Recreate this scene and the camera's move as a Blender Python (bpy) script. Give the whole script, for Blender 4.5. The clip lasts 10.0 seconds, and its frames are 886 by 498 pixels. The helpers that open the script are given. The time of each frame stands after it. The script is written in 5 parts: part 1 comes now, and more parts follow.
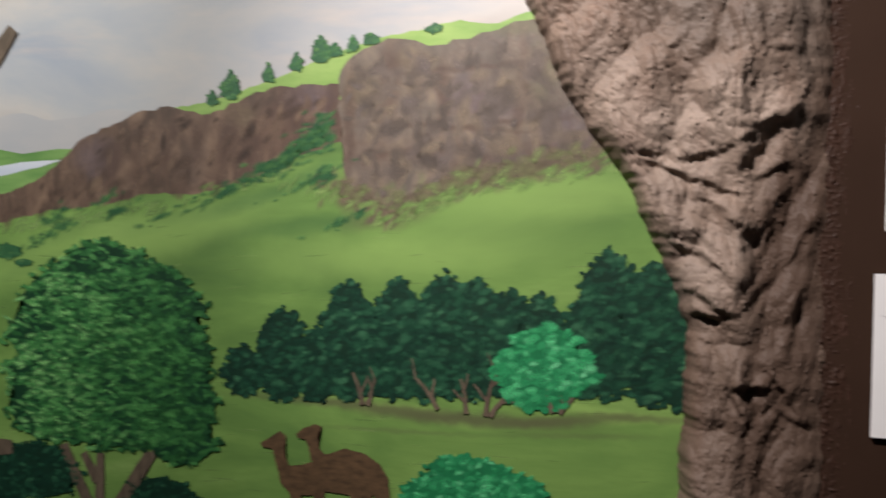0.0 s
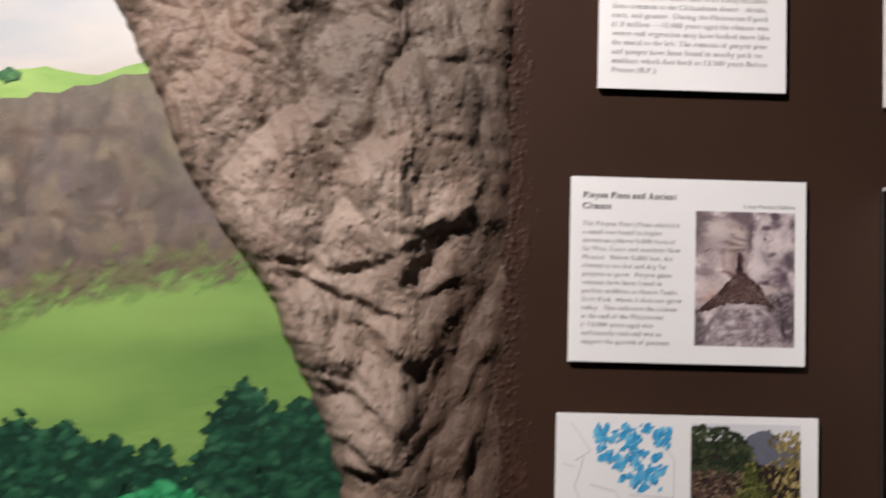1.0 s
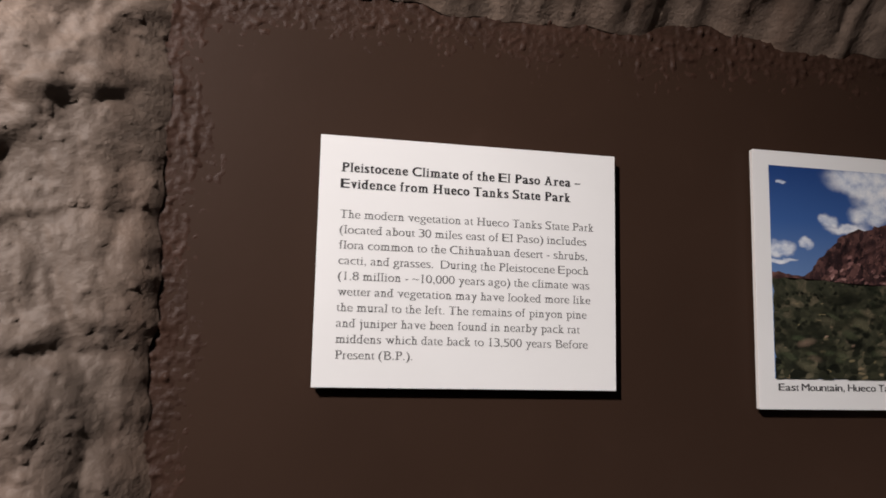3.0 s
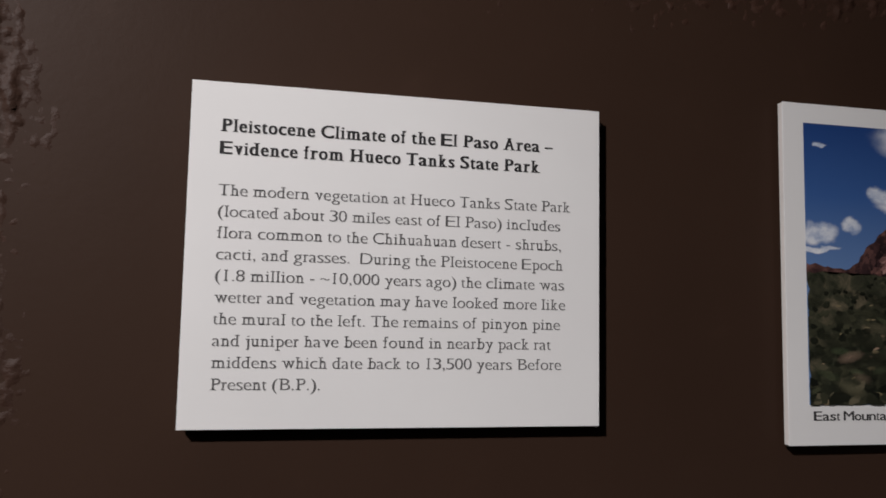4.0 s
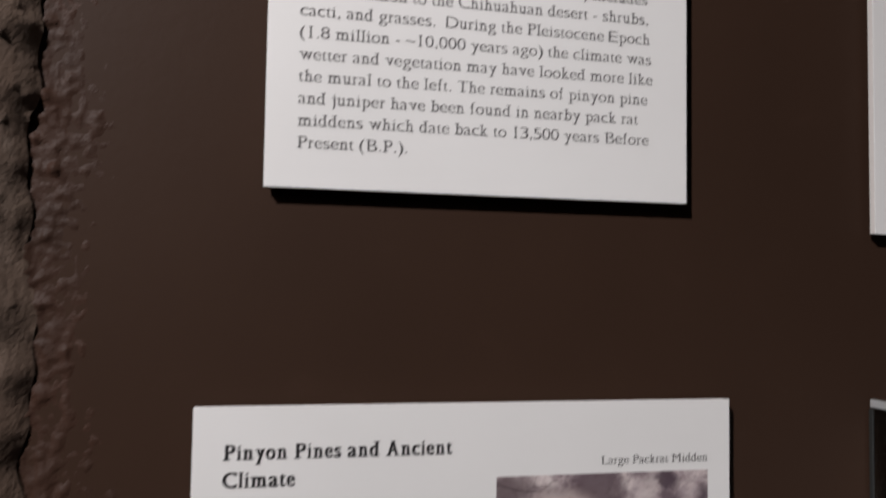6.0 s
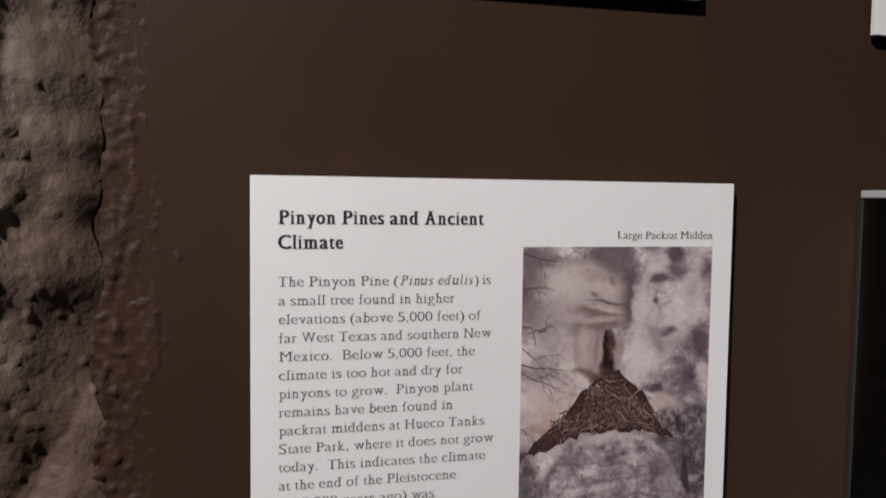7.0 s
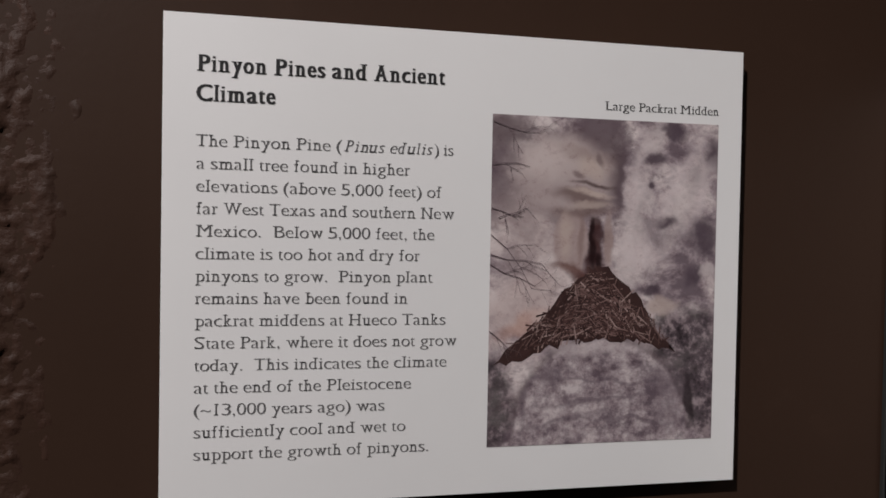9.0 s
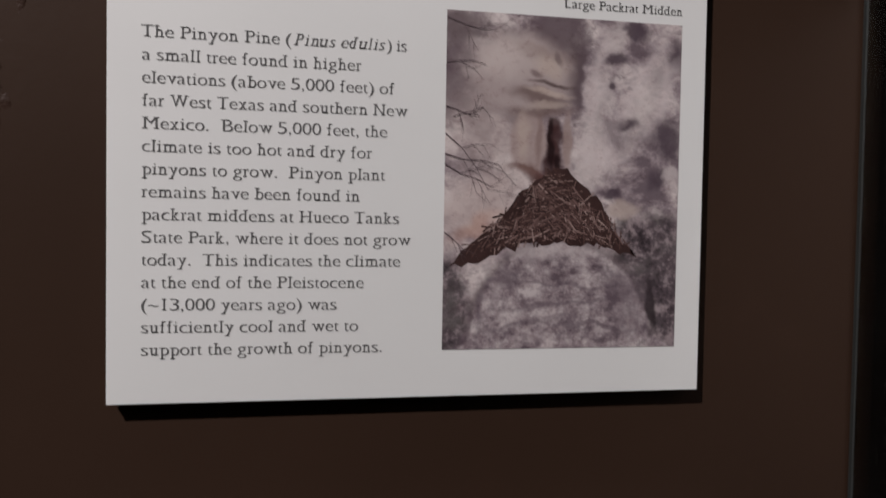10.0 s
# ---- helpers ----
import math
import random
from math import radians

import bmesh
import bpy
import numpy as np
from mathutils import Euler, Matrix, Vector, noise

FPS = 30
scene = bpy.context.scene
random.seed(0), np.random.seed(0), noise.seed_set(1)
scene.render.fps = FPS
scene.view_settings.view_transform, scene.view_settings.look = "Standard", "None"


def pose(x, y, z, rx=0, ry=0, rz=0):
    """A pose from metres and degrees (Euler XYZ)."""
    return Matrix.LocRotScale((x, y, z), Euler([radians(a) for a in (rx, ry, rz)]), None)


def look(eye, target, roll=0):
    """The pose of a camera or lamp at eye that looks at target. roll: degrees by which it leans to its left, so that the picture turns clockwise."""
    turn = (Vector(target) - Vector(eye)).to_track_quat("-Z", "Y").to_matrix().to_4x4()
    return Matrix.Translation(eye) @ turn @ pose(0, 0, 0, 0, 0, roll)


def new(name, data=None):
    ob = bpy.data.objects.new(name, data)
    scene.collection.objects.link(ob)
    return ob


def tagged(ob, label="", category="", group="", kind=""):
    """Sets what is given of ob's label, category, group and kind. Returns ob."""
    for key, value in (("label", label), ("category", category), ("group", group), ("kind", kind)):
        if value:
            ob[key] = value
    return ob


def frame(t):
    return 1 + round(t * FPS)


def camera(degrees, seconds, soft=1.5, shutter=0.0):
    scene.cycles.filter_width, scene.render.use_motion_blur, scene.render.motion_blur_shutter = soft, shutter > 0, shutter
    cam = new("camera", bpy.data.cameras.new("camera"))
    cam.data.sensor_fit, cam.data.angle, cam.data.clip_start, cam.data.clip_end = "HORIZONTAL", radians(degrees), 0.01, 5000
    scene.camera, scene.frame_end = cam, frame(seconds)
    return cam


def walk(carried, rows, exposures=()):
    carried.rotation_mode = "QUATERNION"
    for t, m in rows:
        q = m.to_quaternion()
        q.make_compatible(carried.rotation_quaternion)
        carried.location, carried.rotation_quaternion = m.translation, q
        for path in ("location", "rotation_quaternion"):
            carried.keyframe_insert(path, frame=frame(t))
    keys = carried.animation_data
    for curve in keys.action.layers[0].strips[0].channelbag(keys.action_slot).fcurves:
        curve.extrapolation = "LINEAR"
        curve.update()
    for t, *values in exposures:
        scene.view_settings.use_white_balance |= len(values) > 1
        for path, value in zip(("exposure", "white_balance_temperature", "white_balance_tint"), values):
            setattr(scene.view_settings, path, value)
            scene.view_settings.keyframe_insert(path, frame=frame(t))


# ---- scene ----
SOFT, SHUTTER = 1.65, 0.3
cam = camera(57.90, 10.0, soft=SOFT, shutter=SHUTTER)
PATH = [
    (0, (-0.0063, 0.0209, 1.2547), (-0.5616, 1.9423, 1.2600), 1.67),
    (0.3, (0.0597, 0.1382, 1.2645), (-0.3342, 2.0991, 1.2572), 2.02),
    (0.5, (0.0636, 0.2414, 1.3027), (-0.1887, 2.2254, 1.3017), 2.06),
    (0.7, (0.0910, 0.3213, 1.3470), (-0.0536, 2.3156, 1.3890), 1.97),
    (1, (0.1481, 0.4263, 1.4315), (0.1816, 2.4244, 1.5134), 1.50),
    (1.2, (0.2081, 0.4839, 1.4755), (0.3076, 2.4794, 1.5668), 2.03),
    (1.5, (0.2749, 0.5583, 1.5187), (0.4761, 2.5425, 1.6684), 4.12),
    (1.7, (0.3268, 0.6064, 1.5463), (0.5678, 2.5843, 1.7192), 4.97),
    (2, (0.3743, 0.6614, 1.6097), (0.6663, 2.6284, 1.8237), 5.66),
    (2.2, (0.3910, 0.7057, 1.6384), (0.6811, 2.6683, 1.8914), 5.33),
    (2.5, (0.3734, 0.7829, 1.6944), (0.7158, 2.7344, 1.9674), 4.14),
    (2.7, (0.3524, 0.8390, 1.7328), (0.7339, 2.7837, 2.0025), 2.28),
    (3.8, (0.4360, 1.0771, 1.8066), (0.8876, 3.0158, 2.0007), 0.86),
    (4, (0.4566, 1.1014, 1.8114), (0.8837, 3.0466, 1.9949), 1.05),
    (4.5, (0.4845, 1.1321, 1.8101), (0.8657, 3.0847, 2.0157), 1.27),
    (5, (0.4702, 1.1328, 1.7919), (0.8277, 3.0908, 1.9877), 1.59),
    (5.5, (0.4578, 1.1341, 1.7629), (0.8575, 3.0879, 1.9140), 1.43),
    (5.8, (0.4275, 1.1408, 1.7047), (0.8442, 3.0917, 1.8470), 1.06),
    (6, (0.4067, 1.1369, 1.6747), (0.8329, 3.0883, 1.7774), 0.88),
    (6.2, (0.3843, 1.1265, 1.6543), (0.8215, 3.0776, 1.7008), 0.86),
    (7.3, (0.3652, 1.0977, 1.5650), (0.8352, 3.0360, 1.4165), 0.66),
    (7.5, (0.3717, 1.1003, 1.5516), (0.8480, 3.0375, 1.4086), 0.67),
    (8, (0.3924, 1.1142, 1.5252), (0.8846, 3.0515, 1.4581), 0.79),
    (8.5, (0.4151, 1.1494, 1.4875), (0.8802, 3.0941, 1.4412), 0.65),
    (9, (0.4238, 1.1756, 1.4777), (0.8506, 3.1291, 1.4357), 1.01),
    (9.5, (0.4394, 1.1805, 1.4596), (0.8638, 3.1340, 1.3988), 1.04),
    (10, (0.4619, 1.1742, 1.4224), (0.8550, 3.1341, 1.3557), 0.94),
]

EXPOSURES = [
    (0.0, 0.06, 6500, 10), (0.5, 0.08, 6500, 10), (0.8, 0.06, 6500, 10), (1.3, -0.04, 6500, 10), (1.8, -0.16, 6500, 10), (2.7, -0.18, 6500, 10),
    (3.8, -0.56, 6300, 8), (4.5, -0.83, 6200, 8), (5.5, -0.77, 6200, 8), (6.0, -0.47, 6250, 8), (6.2, -0.42, 6250, 8), (7.3, -0.27, 6280, 8), (8.0, -0.28, 6280, 8),
    (8.5, -0.46, 6280, 8), (9.0, -0.58, 6280, 8), (10.0, -0.58, 6280, 8),
]
walk(cam, [(t, look(eye, target, roll)) for t, eye, target, roll in PATH], EXPOSURES)

# ---- light ----
world = bpy.data.worlds.new("gallery")
scene.world = world
world.use_nodes = True
world.node_tree.nodes["Background"].inputs[0].default_value = (0.9, 0.93, 1.0, 1)
world.node_tree.nodes["Background"].inputs[1].default_value = 0.008


def lamp(name, kind, place, target, watts, colour, size, cone=60, blend=0.5):
    data = bpy.data.lights.new(name, kind)
    data.energy, data.color = watts, colour
    if kind == "AREA":
        data.shape, data.size = "DISK", size
    else:
        data.shadow_soft_size = size
    if kind == "SPOT":
        data.spot_size, data.spot_blend = radians(cone), blend
    ob = new(name, data)
    ob.matrix_world = look(place, target)
    return ob


# ceiling spotlight of the gallery, up and to the left in front of the display wall
lamp("ceiling_spot", "SPOT", (-0.70, 0.12, 2.92), (0.12, 1.66, 1.52), 342, (1.0, 0.915, 0.895), 0.055, 71, 0.9)
# ceiling light over the mural
lamp("mural_light", "SPOT", (-1.97, -0.10, 2.90), (-1.94, 1.69, 1.60), 246, (0.985, 0.955, 0.935), 0.10, 74, 0.9)
# added dim area fill under the ceiling behind, no fixture known there
lamp("gallery_fill", "AREA", (0.3, -1.3, 2.93), (0.3, -1.3, 0.0), 2.5, (1.0, 0.93, 0.9), 0.9)

# ---- materials ----


class Mat:
    """A small builder of node materials."""

    def __init__(self, name, rough=0.6, spec=0.3):
        self.m = bpy.data.materials.new(name)
        self.m.use_nodes = True
        self.t = self.m.node_tree
        self.b = self.t.nodes["Principled BSDF"]
        self.b.inputs["Roughness"].default_value = rough
        self.b.inputs["Specular IOR Level"].default_value = spec
        self.co = self.t.nodes.new("ShaderNodeTexCoord").outputs["Object"]

    def link(self, a, b):
        self.t.links.new(a, b)

    def mapped(self, scale, turn=(0, 0, 0)):
        n = self.t.nodes.new("ShaderNodeMapping")
        n.inputs["Scale"].default_value = scale
        n.inputs["Rotation"].default_value = [radians(a) for a in turn]
        self.link(self.co, n.inputs["Vector"])
        return n.outputs[0]

    def noise(self, scale, detail=5, rough=0.55, stretch=(1, 1, 1), turn=(0, 0, 0), twist=0.0):
        n = self.t.nodes.new("ShaderNodeTexNoise")
        n.inputs["Scale"].default_value, n.inputs["Detail"].default_value = scale, detail
        n.inputs["Roughness"].default_value, n.inputs["Distortion"].default_value = rough, twist
        self.link(self.mapped(stretch, turn), n.inputs["Vector"])
        return n.outputs["Fac"]

    def cells(self, scale, stretch=(1, 1, 1), feature="F1"):
        n = self.t.nodes.new("ShaderNodeTexVoronoi")
        n.feature = feature
        n.inputs["Scale"].default_value = scale
        self.link(self.mapped(stretch), n.inputs["Vector"])
        return n.outputs["Distance"]

    def island(self):
        return self.t.nodes.new("ShaderNodeNewGeometry").outputs["Random Per Island"]

    def height(self, low, high):
        s = self.t.nodes.new("ShaderNodeSeparateXYZ")
        self.link(self.co, s.inputs[0])
        r = self.t.nodes.new("ShaderNodeMapRange")
        r.inputs["From Min"].default_value, r.inputs["From Max"].default_value = low, high
        self.link(s.outputs["Z"], r.inputs["Value"])
        return r.outputs[0]

    def across(self, low, high):
        s = self.t.nodes.new("ShaderNodeSeparateXYZ")
        self.link(self.co, s.inputs[0])
        r = self.t.nodes.new("ShaderNodeMapRange")
        r.inputs["From Min"].default_value, r.inputs["From Max"].default_value = low, high
        self.link(s.outputs["X"], r.inputs["Value"])
        return r.outputs[0]

    def soft(self, cx, cz, rx, rz, edge=0.35, turn=0, wob=0.0, scale=20):
        """A soft-edged oval patch: 1 inside, 0 outside."""
        flat = self.t.nodes.new("ShaderNodeVectorMath")
        flat.operation, flat.inputs[1].default_value = "MULTIPLY", (1, 0, 1)
        self.link(self.co, flat.inputs[0])
        at = flat.outputs[0]
        if wob:
            n = self.t.nodes.new("ShaderNodeTexNoise")
            n.inputs["Scale"].default_value, n.inputs["Detail"].default_value = scale, 5
            self.link(self.co, n.inputs["Vector"])
            add = self.t.nodes.new("ShaderNodeVectorMath")
            add.operation, add.inputs[1].default_value = "MULTIPLY_ADD", (2 * wob, 0, 2 * wob)
            add.inputs[2].default_value = (0, 0, 0)
            mid = self.t.nodes.new("ShaderNodeVectorMath")
            mid.operation, mid.inputs[1].default_value = "SUBTRACT", (0.5, 0.5, 0.5)
            self.link(n.outputs["Color"], mid.inputs[0])
            self.link(mid.outputs[0], add.inputs[0])
            self.link(at, add.inputs[2])
            at = add.outputs[0]
        m = self.t.nodes.new("ShaderNodeMapping")
        m.vector_type = "TEXTURE"
        m.inputs["Location"].default_value, m.inputs["Rotation"].default_value = (cx, 0, cz), (0, radians(turn), 0)
        m.inputs["Scale"].default_value = (rx, 1, rz)
        self.link(at, m.inputs["Vector"])
        far = self.t.nodes.new("ShaderNodeVectorMath")
        far.operation = "LENGTH"
        self.link(m.outputs[0], far.inputs[0])
        r = self.t.nodes.new("ShaderNodeMapRange")
        r.interpolation_type = "SMOOTHSTEP"
        for k, v in (("From Min", 1 + edge), ("From Max", max(0.0, 1 - edge)), ("To Min", 0), ("To Max", 1)):
            r.inputs[k].default_value = v
        self.link(far.outputs["Value"], r.inputs["Value"])
        return r.outputs[0]

    def patch(self, c, colour, amount, *oval, **more):
        """Lays a soft patch of colour over c."""
        return self.mix(self.math("MULTIPLY", self.soft(*oval, **more), amount), c, colour)

    def math(self, how, a, b):
        n = self.t.nodes.new("ShaderNodeMath")
        n.operation = how
        for k, v in ((0, a), (1, b)):
            if isinstance(v, (int, float)):
                n.inputs[k].default_value = v
            else:
                self.link(v, n.inputs[k])
        return n.outputs[0]

    def ramp(self, fac, stops):
        n = self.t.nodes.new("ShaderNodeValToRGB")
        while len(n.color_ramp.elements) < len(stops):
            n.color_ramp.elements.new(0.5)
        for e, (at, c) in zip(n.color_ramp.elements, stops):
            e.position, e.color = at, (*c, 1) if len(c) == 3 else c
        self.link(fac, n.inputs[0])
        return n.outputs[0]

    def mix(self, fac, a, b, how="MIX"):
        n = self.t.nodes.new("ShaderNodeMix")
        n.data_type, n.blend_type = "RGBA", how
        for k, v in ((0, fac), (6, a), (7, b)):
            if isinstance(v, (int, float)):
                n.inputs[k].default_value = v
            elif isinstance(v, tuple):
                n.inputs[k].default_value = (*v, 1)
            else:
                self.link(v, n.inputs[k])
        return n.outputs[2]

    def colour(self, c):
        if isinstance(c, tuple):
            self.b.inputs["Base Color"].default_value = (*c, 1)
        else:
            self.link(c, self.b.inputs["Base Color"])
        return self

    def bump(self, fac, strength, far=0.002):
        n = self.t.nodes.new("ShaderNodeBump")
        n.inputs["Strength"].default_value, n.inputs["Distance"].default_value = strength, far
        self.link(fac, n.inputs["Height"])
        if self.b.inputs["Normal"].links:
            self.link(self.b.inputs["Normal"].links[0].from_socket, n.inputs["Normal"])
        self.link(n.outputs[0], self.b.inputs["Normal"])
        return self


def srgb(r, g, b, k=1.0):
    """Paint as it would be picked from a colour card, 0 to 255, to linear."""
    return tuple(k * ((v / 255 + 0.055) / 1.055) ** 2.4 if v > 10 else k * v / 3294 for v in (r, g, b))


def plain(name, c, rough=0.6, spec=0.3, vary=0.12, scale=60, bump=0.0):
    m = Mat(name, rough, spec)
    n = m.noise(scale, 4)
    m.colour(m.mix(n, tuple(v * (1 - vary) for v in c), tuple(v * (1 + vary) for v in c)))
    if bump:
        m.bump(n, bump, 0.001)
    return m.m


def brown_paint():
    m = Mat("brown_wall_paint", 0.5, 0.09)
    a, b = m.noise(3.0, 4), m.noise(90, 3)
    c = m.ramp(a, [(0.3, (0.0335, 0.0185, 0.0124)), (0.7, (0.0415, 0.0230, 0.0154))])
    c = m.mix(m.math("MULTIPLY", m.ramp(m.noise(24, 6), [(0.62, (0, 0, 0)), (0.75, (1, 1, 1))]), 0.25), c, (0.056, 0.031, 0.022))
    return m.colour(c).bump(b, 0.12, 0.001).bump(m.noise(320, 2), 0.10, 0.0006).m


def rough_brown():
    m = Mat("brown_paint_over_plaster", 0.55, 0.16)
    c = m.ramp(m.noise(22, 5), [(0.3, (0.034, 0.0178, 0.0120)), (0.62, (0.045, 0.0225, 0.0150)), (0.8, (0.060, 0.031, 0.022))])
    return m.colour(c).bump(m.noise(210, 4), 0.5, 0.002).m


def rock_paint():
    m = Mat("painted_artificial_rock", 0.6, 0.32)
    big, mid, fine = m.noise(3.2, 6, 0.6), m.noise(15, 6, 0.62, twist=0.4), m.noise(120, 5, 0.65)
    c = m.ramp(big, [(0.38, (0.152, 0.107, 0.081)), (0.5, (0.226, 0.164, 0.125)), (0.62, (0.283, 0.212, 0.165))])
    c = m.mix(m.math("MULTIPLY", m.ramp(mid, [(0.42, (0, 0, 0)), (0.66, (1, 1, 1))]), 0.42), c, (0.120, 0.086, 0.066))
    rust = m.ramp(m.noise(5.0, 4, 0.6, (2.6, 1, 0.55), (0, 12, 0)), [(0.52, (0, 0, 0)), (0.68, (1, 1, 1))])
    c = m.mix(m.math("MULTIPLY", rust, 0.5), c, (0.141, 0.072, 0.044))
    pale = m.ramp(m.noise(34, 6, 0.7), [(0.58, (0, 0, 0)), (0.72, (1, 1, 1))])
    c = m.mix(m.math("MULTIPLY", pale, 0.45), c, (0.390, 0.316, 0.264))
    c = m.mix(m.math("MULTIPLY", m.ramp(fine, [(0.35, (1, 1, 1)), (0.5, (0, 0, 0))]), 0.35), c, (0.094, 0.067, 0.052))
    # brown paint towards the wall, also laid over low hollows as painted-in shade
    umber_and_shade = (0.086, 0.054, 0.038)
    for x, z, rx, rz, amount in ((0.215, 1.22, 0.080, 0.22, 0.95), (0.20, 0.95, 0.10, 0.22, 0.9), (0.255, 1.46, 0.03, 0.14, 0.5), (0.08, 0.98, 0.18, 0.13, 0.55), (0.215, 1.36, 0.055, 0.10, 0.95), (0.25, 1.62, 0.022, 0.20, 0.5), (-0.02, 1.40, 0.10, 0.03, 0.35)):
        c = m.patch(c, umber_and_shade, amount, x, z, rx, rz, edge=0.6, wob=0.05, scale=9)
    # greyer upper rock, with the shade of its folds darkened into the paint
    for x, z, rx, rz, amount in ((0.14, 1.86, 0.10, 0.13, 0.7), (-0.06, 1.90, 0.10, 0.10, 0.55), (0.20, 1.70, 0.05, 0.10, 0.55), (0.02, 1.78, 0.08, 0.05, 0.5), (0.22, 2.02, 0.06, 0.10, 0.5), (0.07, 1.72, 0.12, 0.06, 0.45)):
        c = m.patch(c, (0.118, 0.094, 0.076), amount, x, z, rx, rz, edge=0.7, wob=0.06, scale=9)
    # broad lump and left flank painted paler, standing for the light they catch
    for x, z, rx, rz, amount in ((0.09, 1.55, 0.10, 0.06, 0.45), (-0.05, 1.52, 0.09, 0.04, 0.4), (-0.13, 1.60, 0.08, 0.07, 0.35), (0.05, 1.29, 0.07, 0.040, 0.45), (-0.01, 1.43, 0.10, 0.08, 0.4), (0.05, 1.21, 0.05, 0.05, 0.4)):
        c = m.patch(c, (0.37, 0.295, 0.240), amount, x, z, rx, rz, edge=0.7, wob=0.05, scale=11)
    return m.colour(c).bump(m.noise(60, 6, 0.65), 0.32, 0.004).bump(m.noise(260, 4, 0.6), 0.62, 0.0014).m


def paper_white():
    m = Mat("white_card", 0.62, 0.28)
    c = m.ramp(m.noise(7, 5), [(0.3, (0.745, 0.743, 0.733)), (0.7, (0.785, 0.783, 0.773))])
    return m.colour(c).bump(m.noise(500, 3), 0.06, 0.0004).m


def dabs(name, stops, rough=0.55, low=None, high=None, deep=0.5, west=None, east=None):
    """Brush dabs of paint, each of its own shade; low and high: the painter's darker foot of a crown; west and east: its paler and its deeper side."""
    m = Mat(name, rough, 0.3)
    f = m.island()
    if low is not None:
        f = m.math("MULTIPLY", f, m.math("ADD", m.math("MULTIPLY", m.height(low, high), deep), 1 - deep))
    if west is not None:
        f = m.math("MULTIPLY", f, m.math("SUBTRACT", 1.0, m.math("MULTIPLY", m.across(west, east), 0.4)))
    f = m.math("ADD", m.math("MULTIPLY", f, 0.85), m.math("MULTIPLY", m.noise(90, 3), 0.15))
    return m.colour(m.ramp(f, stops)).m


def washes(name, stops, west=None, east=None):
    """Thin paint of feathered strokes, each of its own shade."""
    m = Mat(name, 0.55, 0.3)
    f = m.island()
    if west is not None:
        f = m.math("MULTIPLY", f, m.math("SUBTRACT", 1.0, m.math("MULTIPLY", m.across(west, east), 0.5)))
    a = m.t.nodes.new("ShaderNodeAttribute")
    a.attribute_name = "load"
    cover = m.math("MULTIPLY", a.outputs["Fac"], m.math("ADD", m.math("MULTIPLY", m.noise(120, 3), 0.9), 0.5))
    # colour brightened where thin, to offset the shade strokes cast on the layer beneath
    pale = m.t.nodes.new("ShaderNodeVectorMath")
    pale.operation = "SCALE"
    m.link(m.ramp(f, stops), pale.inputs[0])
    m.link(m.math("SUBTRACT", 1.75, cover), pale.inputs["Scale"])
    m.colour(pale.outputs[0])
    m.link(cover, m.b.inputs["Alpha"])
    return m.m


def brushed(name, stops, scale, stretch=(1, 1, 1), turn=(0, 0, 0), rough=0.5, detail=6, twist=0.0, fine=None):
    m = Mat(name, rough, 0.3)
    f = m.noise(scale, detail, 0.6, stretch, turn, twist)
    c = m.ramp(f, stops)
    if fine:
        c = m.mix(m.ramp(m.noise(fine[0], 5, 0.65, fine[2]), [(0.4, (0, 0, 0)), (0.7, (1, 1, 1))]), c, fine[1])
    return m.colour(c).bump(m.noise(220, 3, 0.5, stretch), 0.05, 0.001).m


BROWN, ROUGH_BROWN, ROCK, CARD = brown_paint(), rough_brown(), rock_paint(), paper_white()
FOAM = plain("foam_board_edge", (0.72, 0.69, 0.66), 0.8, 0.2, 0.06, 300, 0.1)
INK = plain("black_ink", (0.028, 0.027, 0.028), 0.6, 0.2, 0.1)
TEXT_INK = plain("dark_grey_print", (0.120, 0.117, 0.118), 0.6, 0.2, 0.1)
GREY_INK = plain("grey_print", (0.30, 0.29, 0.29), 0.6, 0.2, 0.1)
PALE_LINE = plain("pale_map_line", (0.52, 0.51, 0.52), 0.6, 0.2, 0.1)
CARPET = plain("dark_carpet", (0.035, 0.033, 0.036), 0.95, 0.1, 0.35, 400, 0.5)
DARK_CEILING = plain("dark_ceiling_paint", (0.06, 0.055, 0.05), 0.9, 0.1, 0.2, 20)
GALLERY = plain("gallery_wall_paint", (0.10, 0.085, 0.072), 0.8, 0.2, 0.15, 12)
BLACK_BOARD = plain("black_backing_board", (0.006, 0.0075, 0.0065), 0.6, 0.2, 0.2, 20)
FROST = plain("frosted_acrylic_edge", (0.42, 0.43, 0.43), 0.35, 0.5, 0.12, 60)
SEAM_AND_REFLECTION = plain("dim_acrylic_seam_and_reflection", (0.032, 0.034, 0.033), 0.35, 0.5, 0.12, 60)

# ---- builders ----
STROKE_RNG = random.Random(5)



def mesh_of(name, bm):
    me = bpy.data.meshes.new(name)
    bm.to_mesh(me)
    bm.free()
    return me


def part(name, bm, material, parent, label=""):
    me = mesh_of(name, bm) if isinstance(bm, bmesh.types.BMesh) else bm
    me.materials.append(material)
    ob = new(name, me)
    ob.parent = parent
    return tagged(ob, label)


def setting(name, bm, material, label, category):
    me = mesh_of(name, bm) if isinstance(bm, bmesh.types.BMesh) else bm
    me.materials.append(material)
    return tagged(new(name, me), label, category, kind="structure")


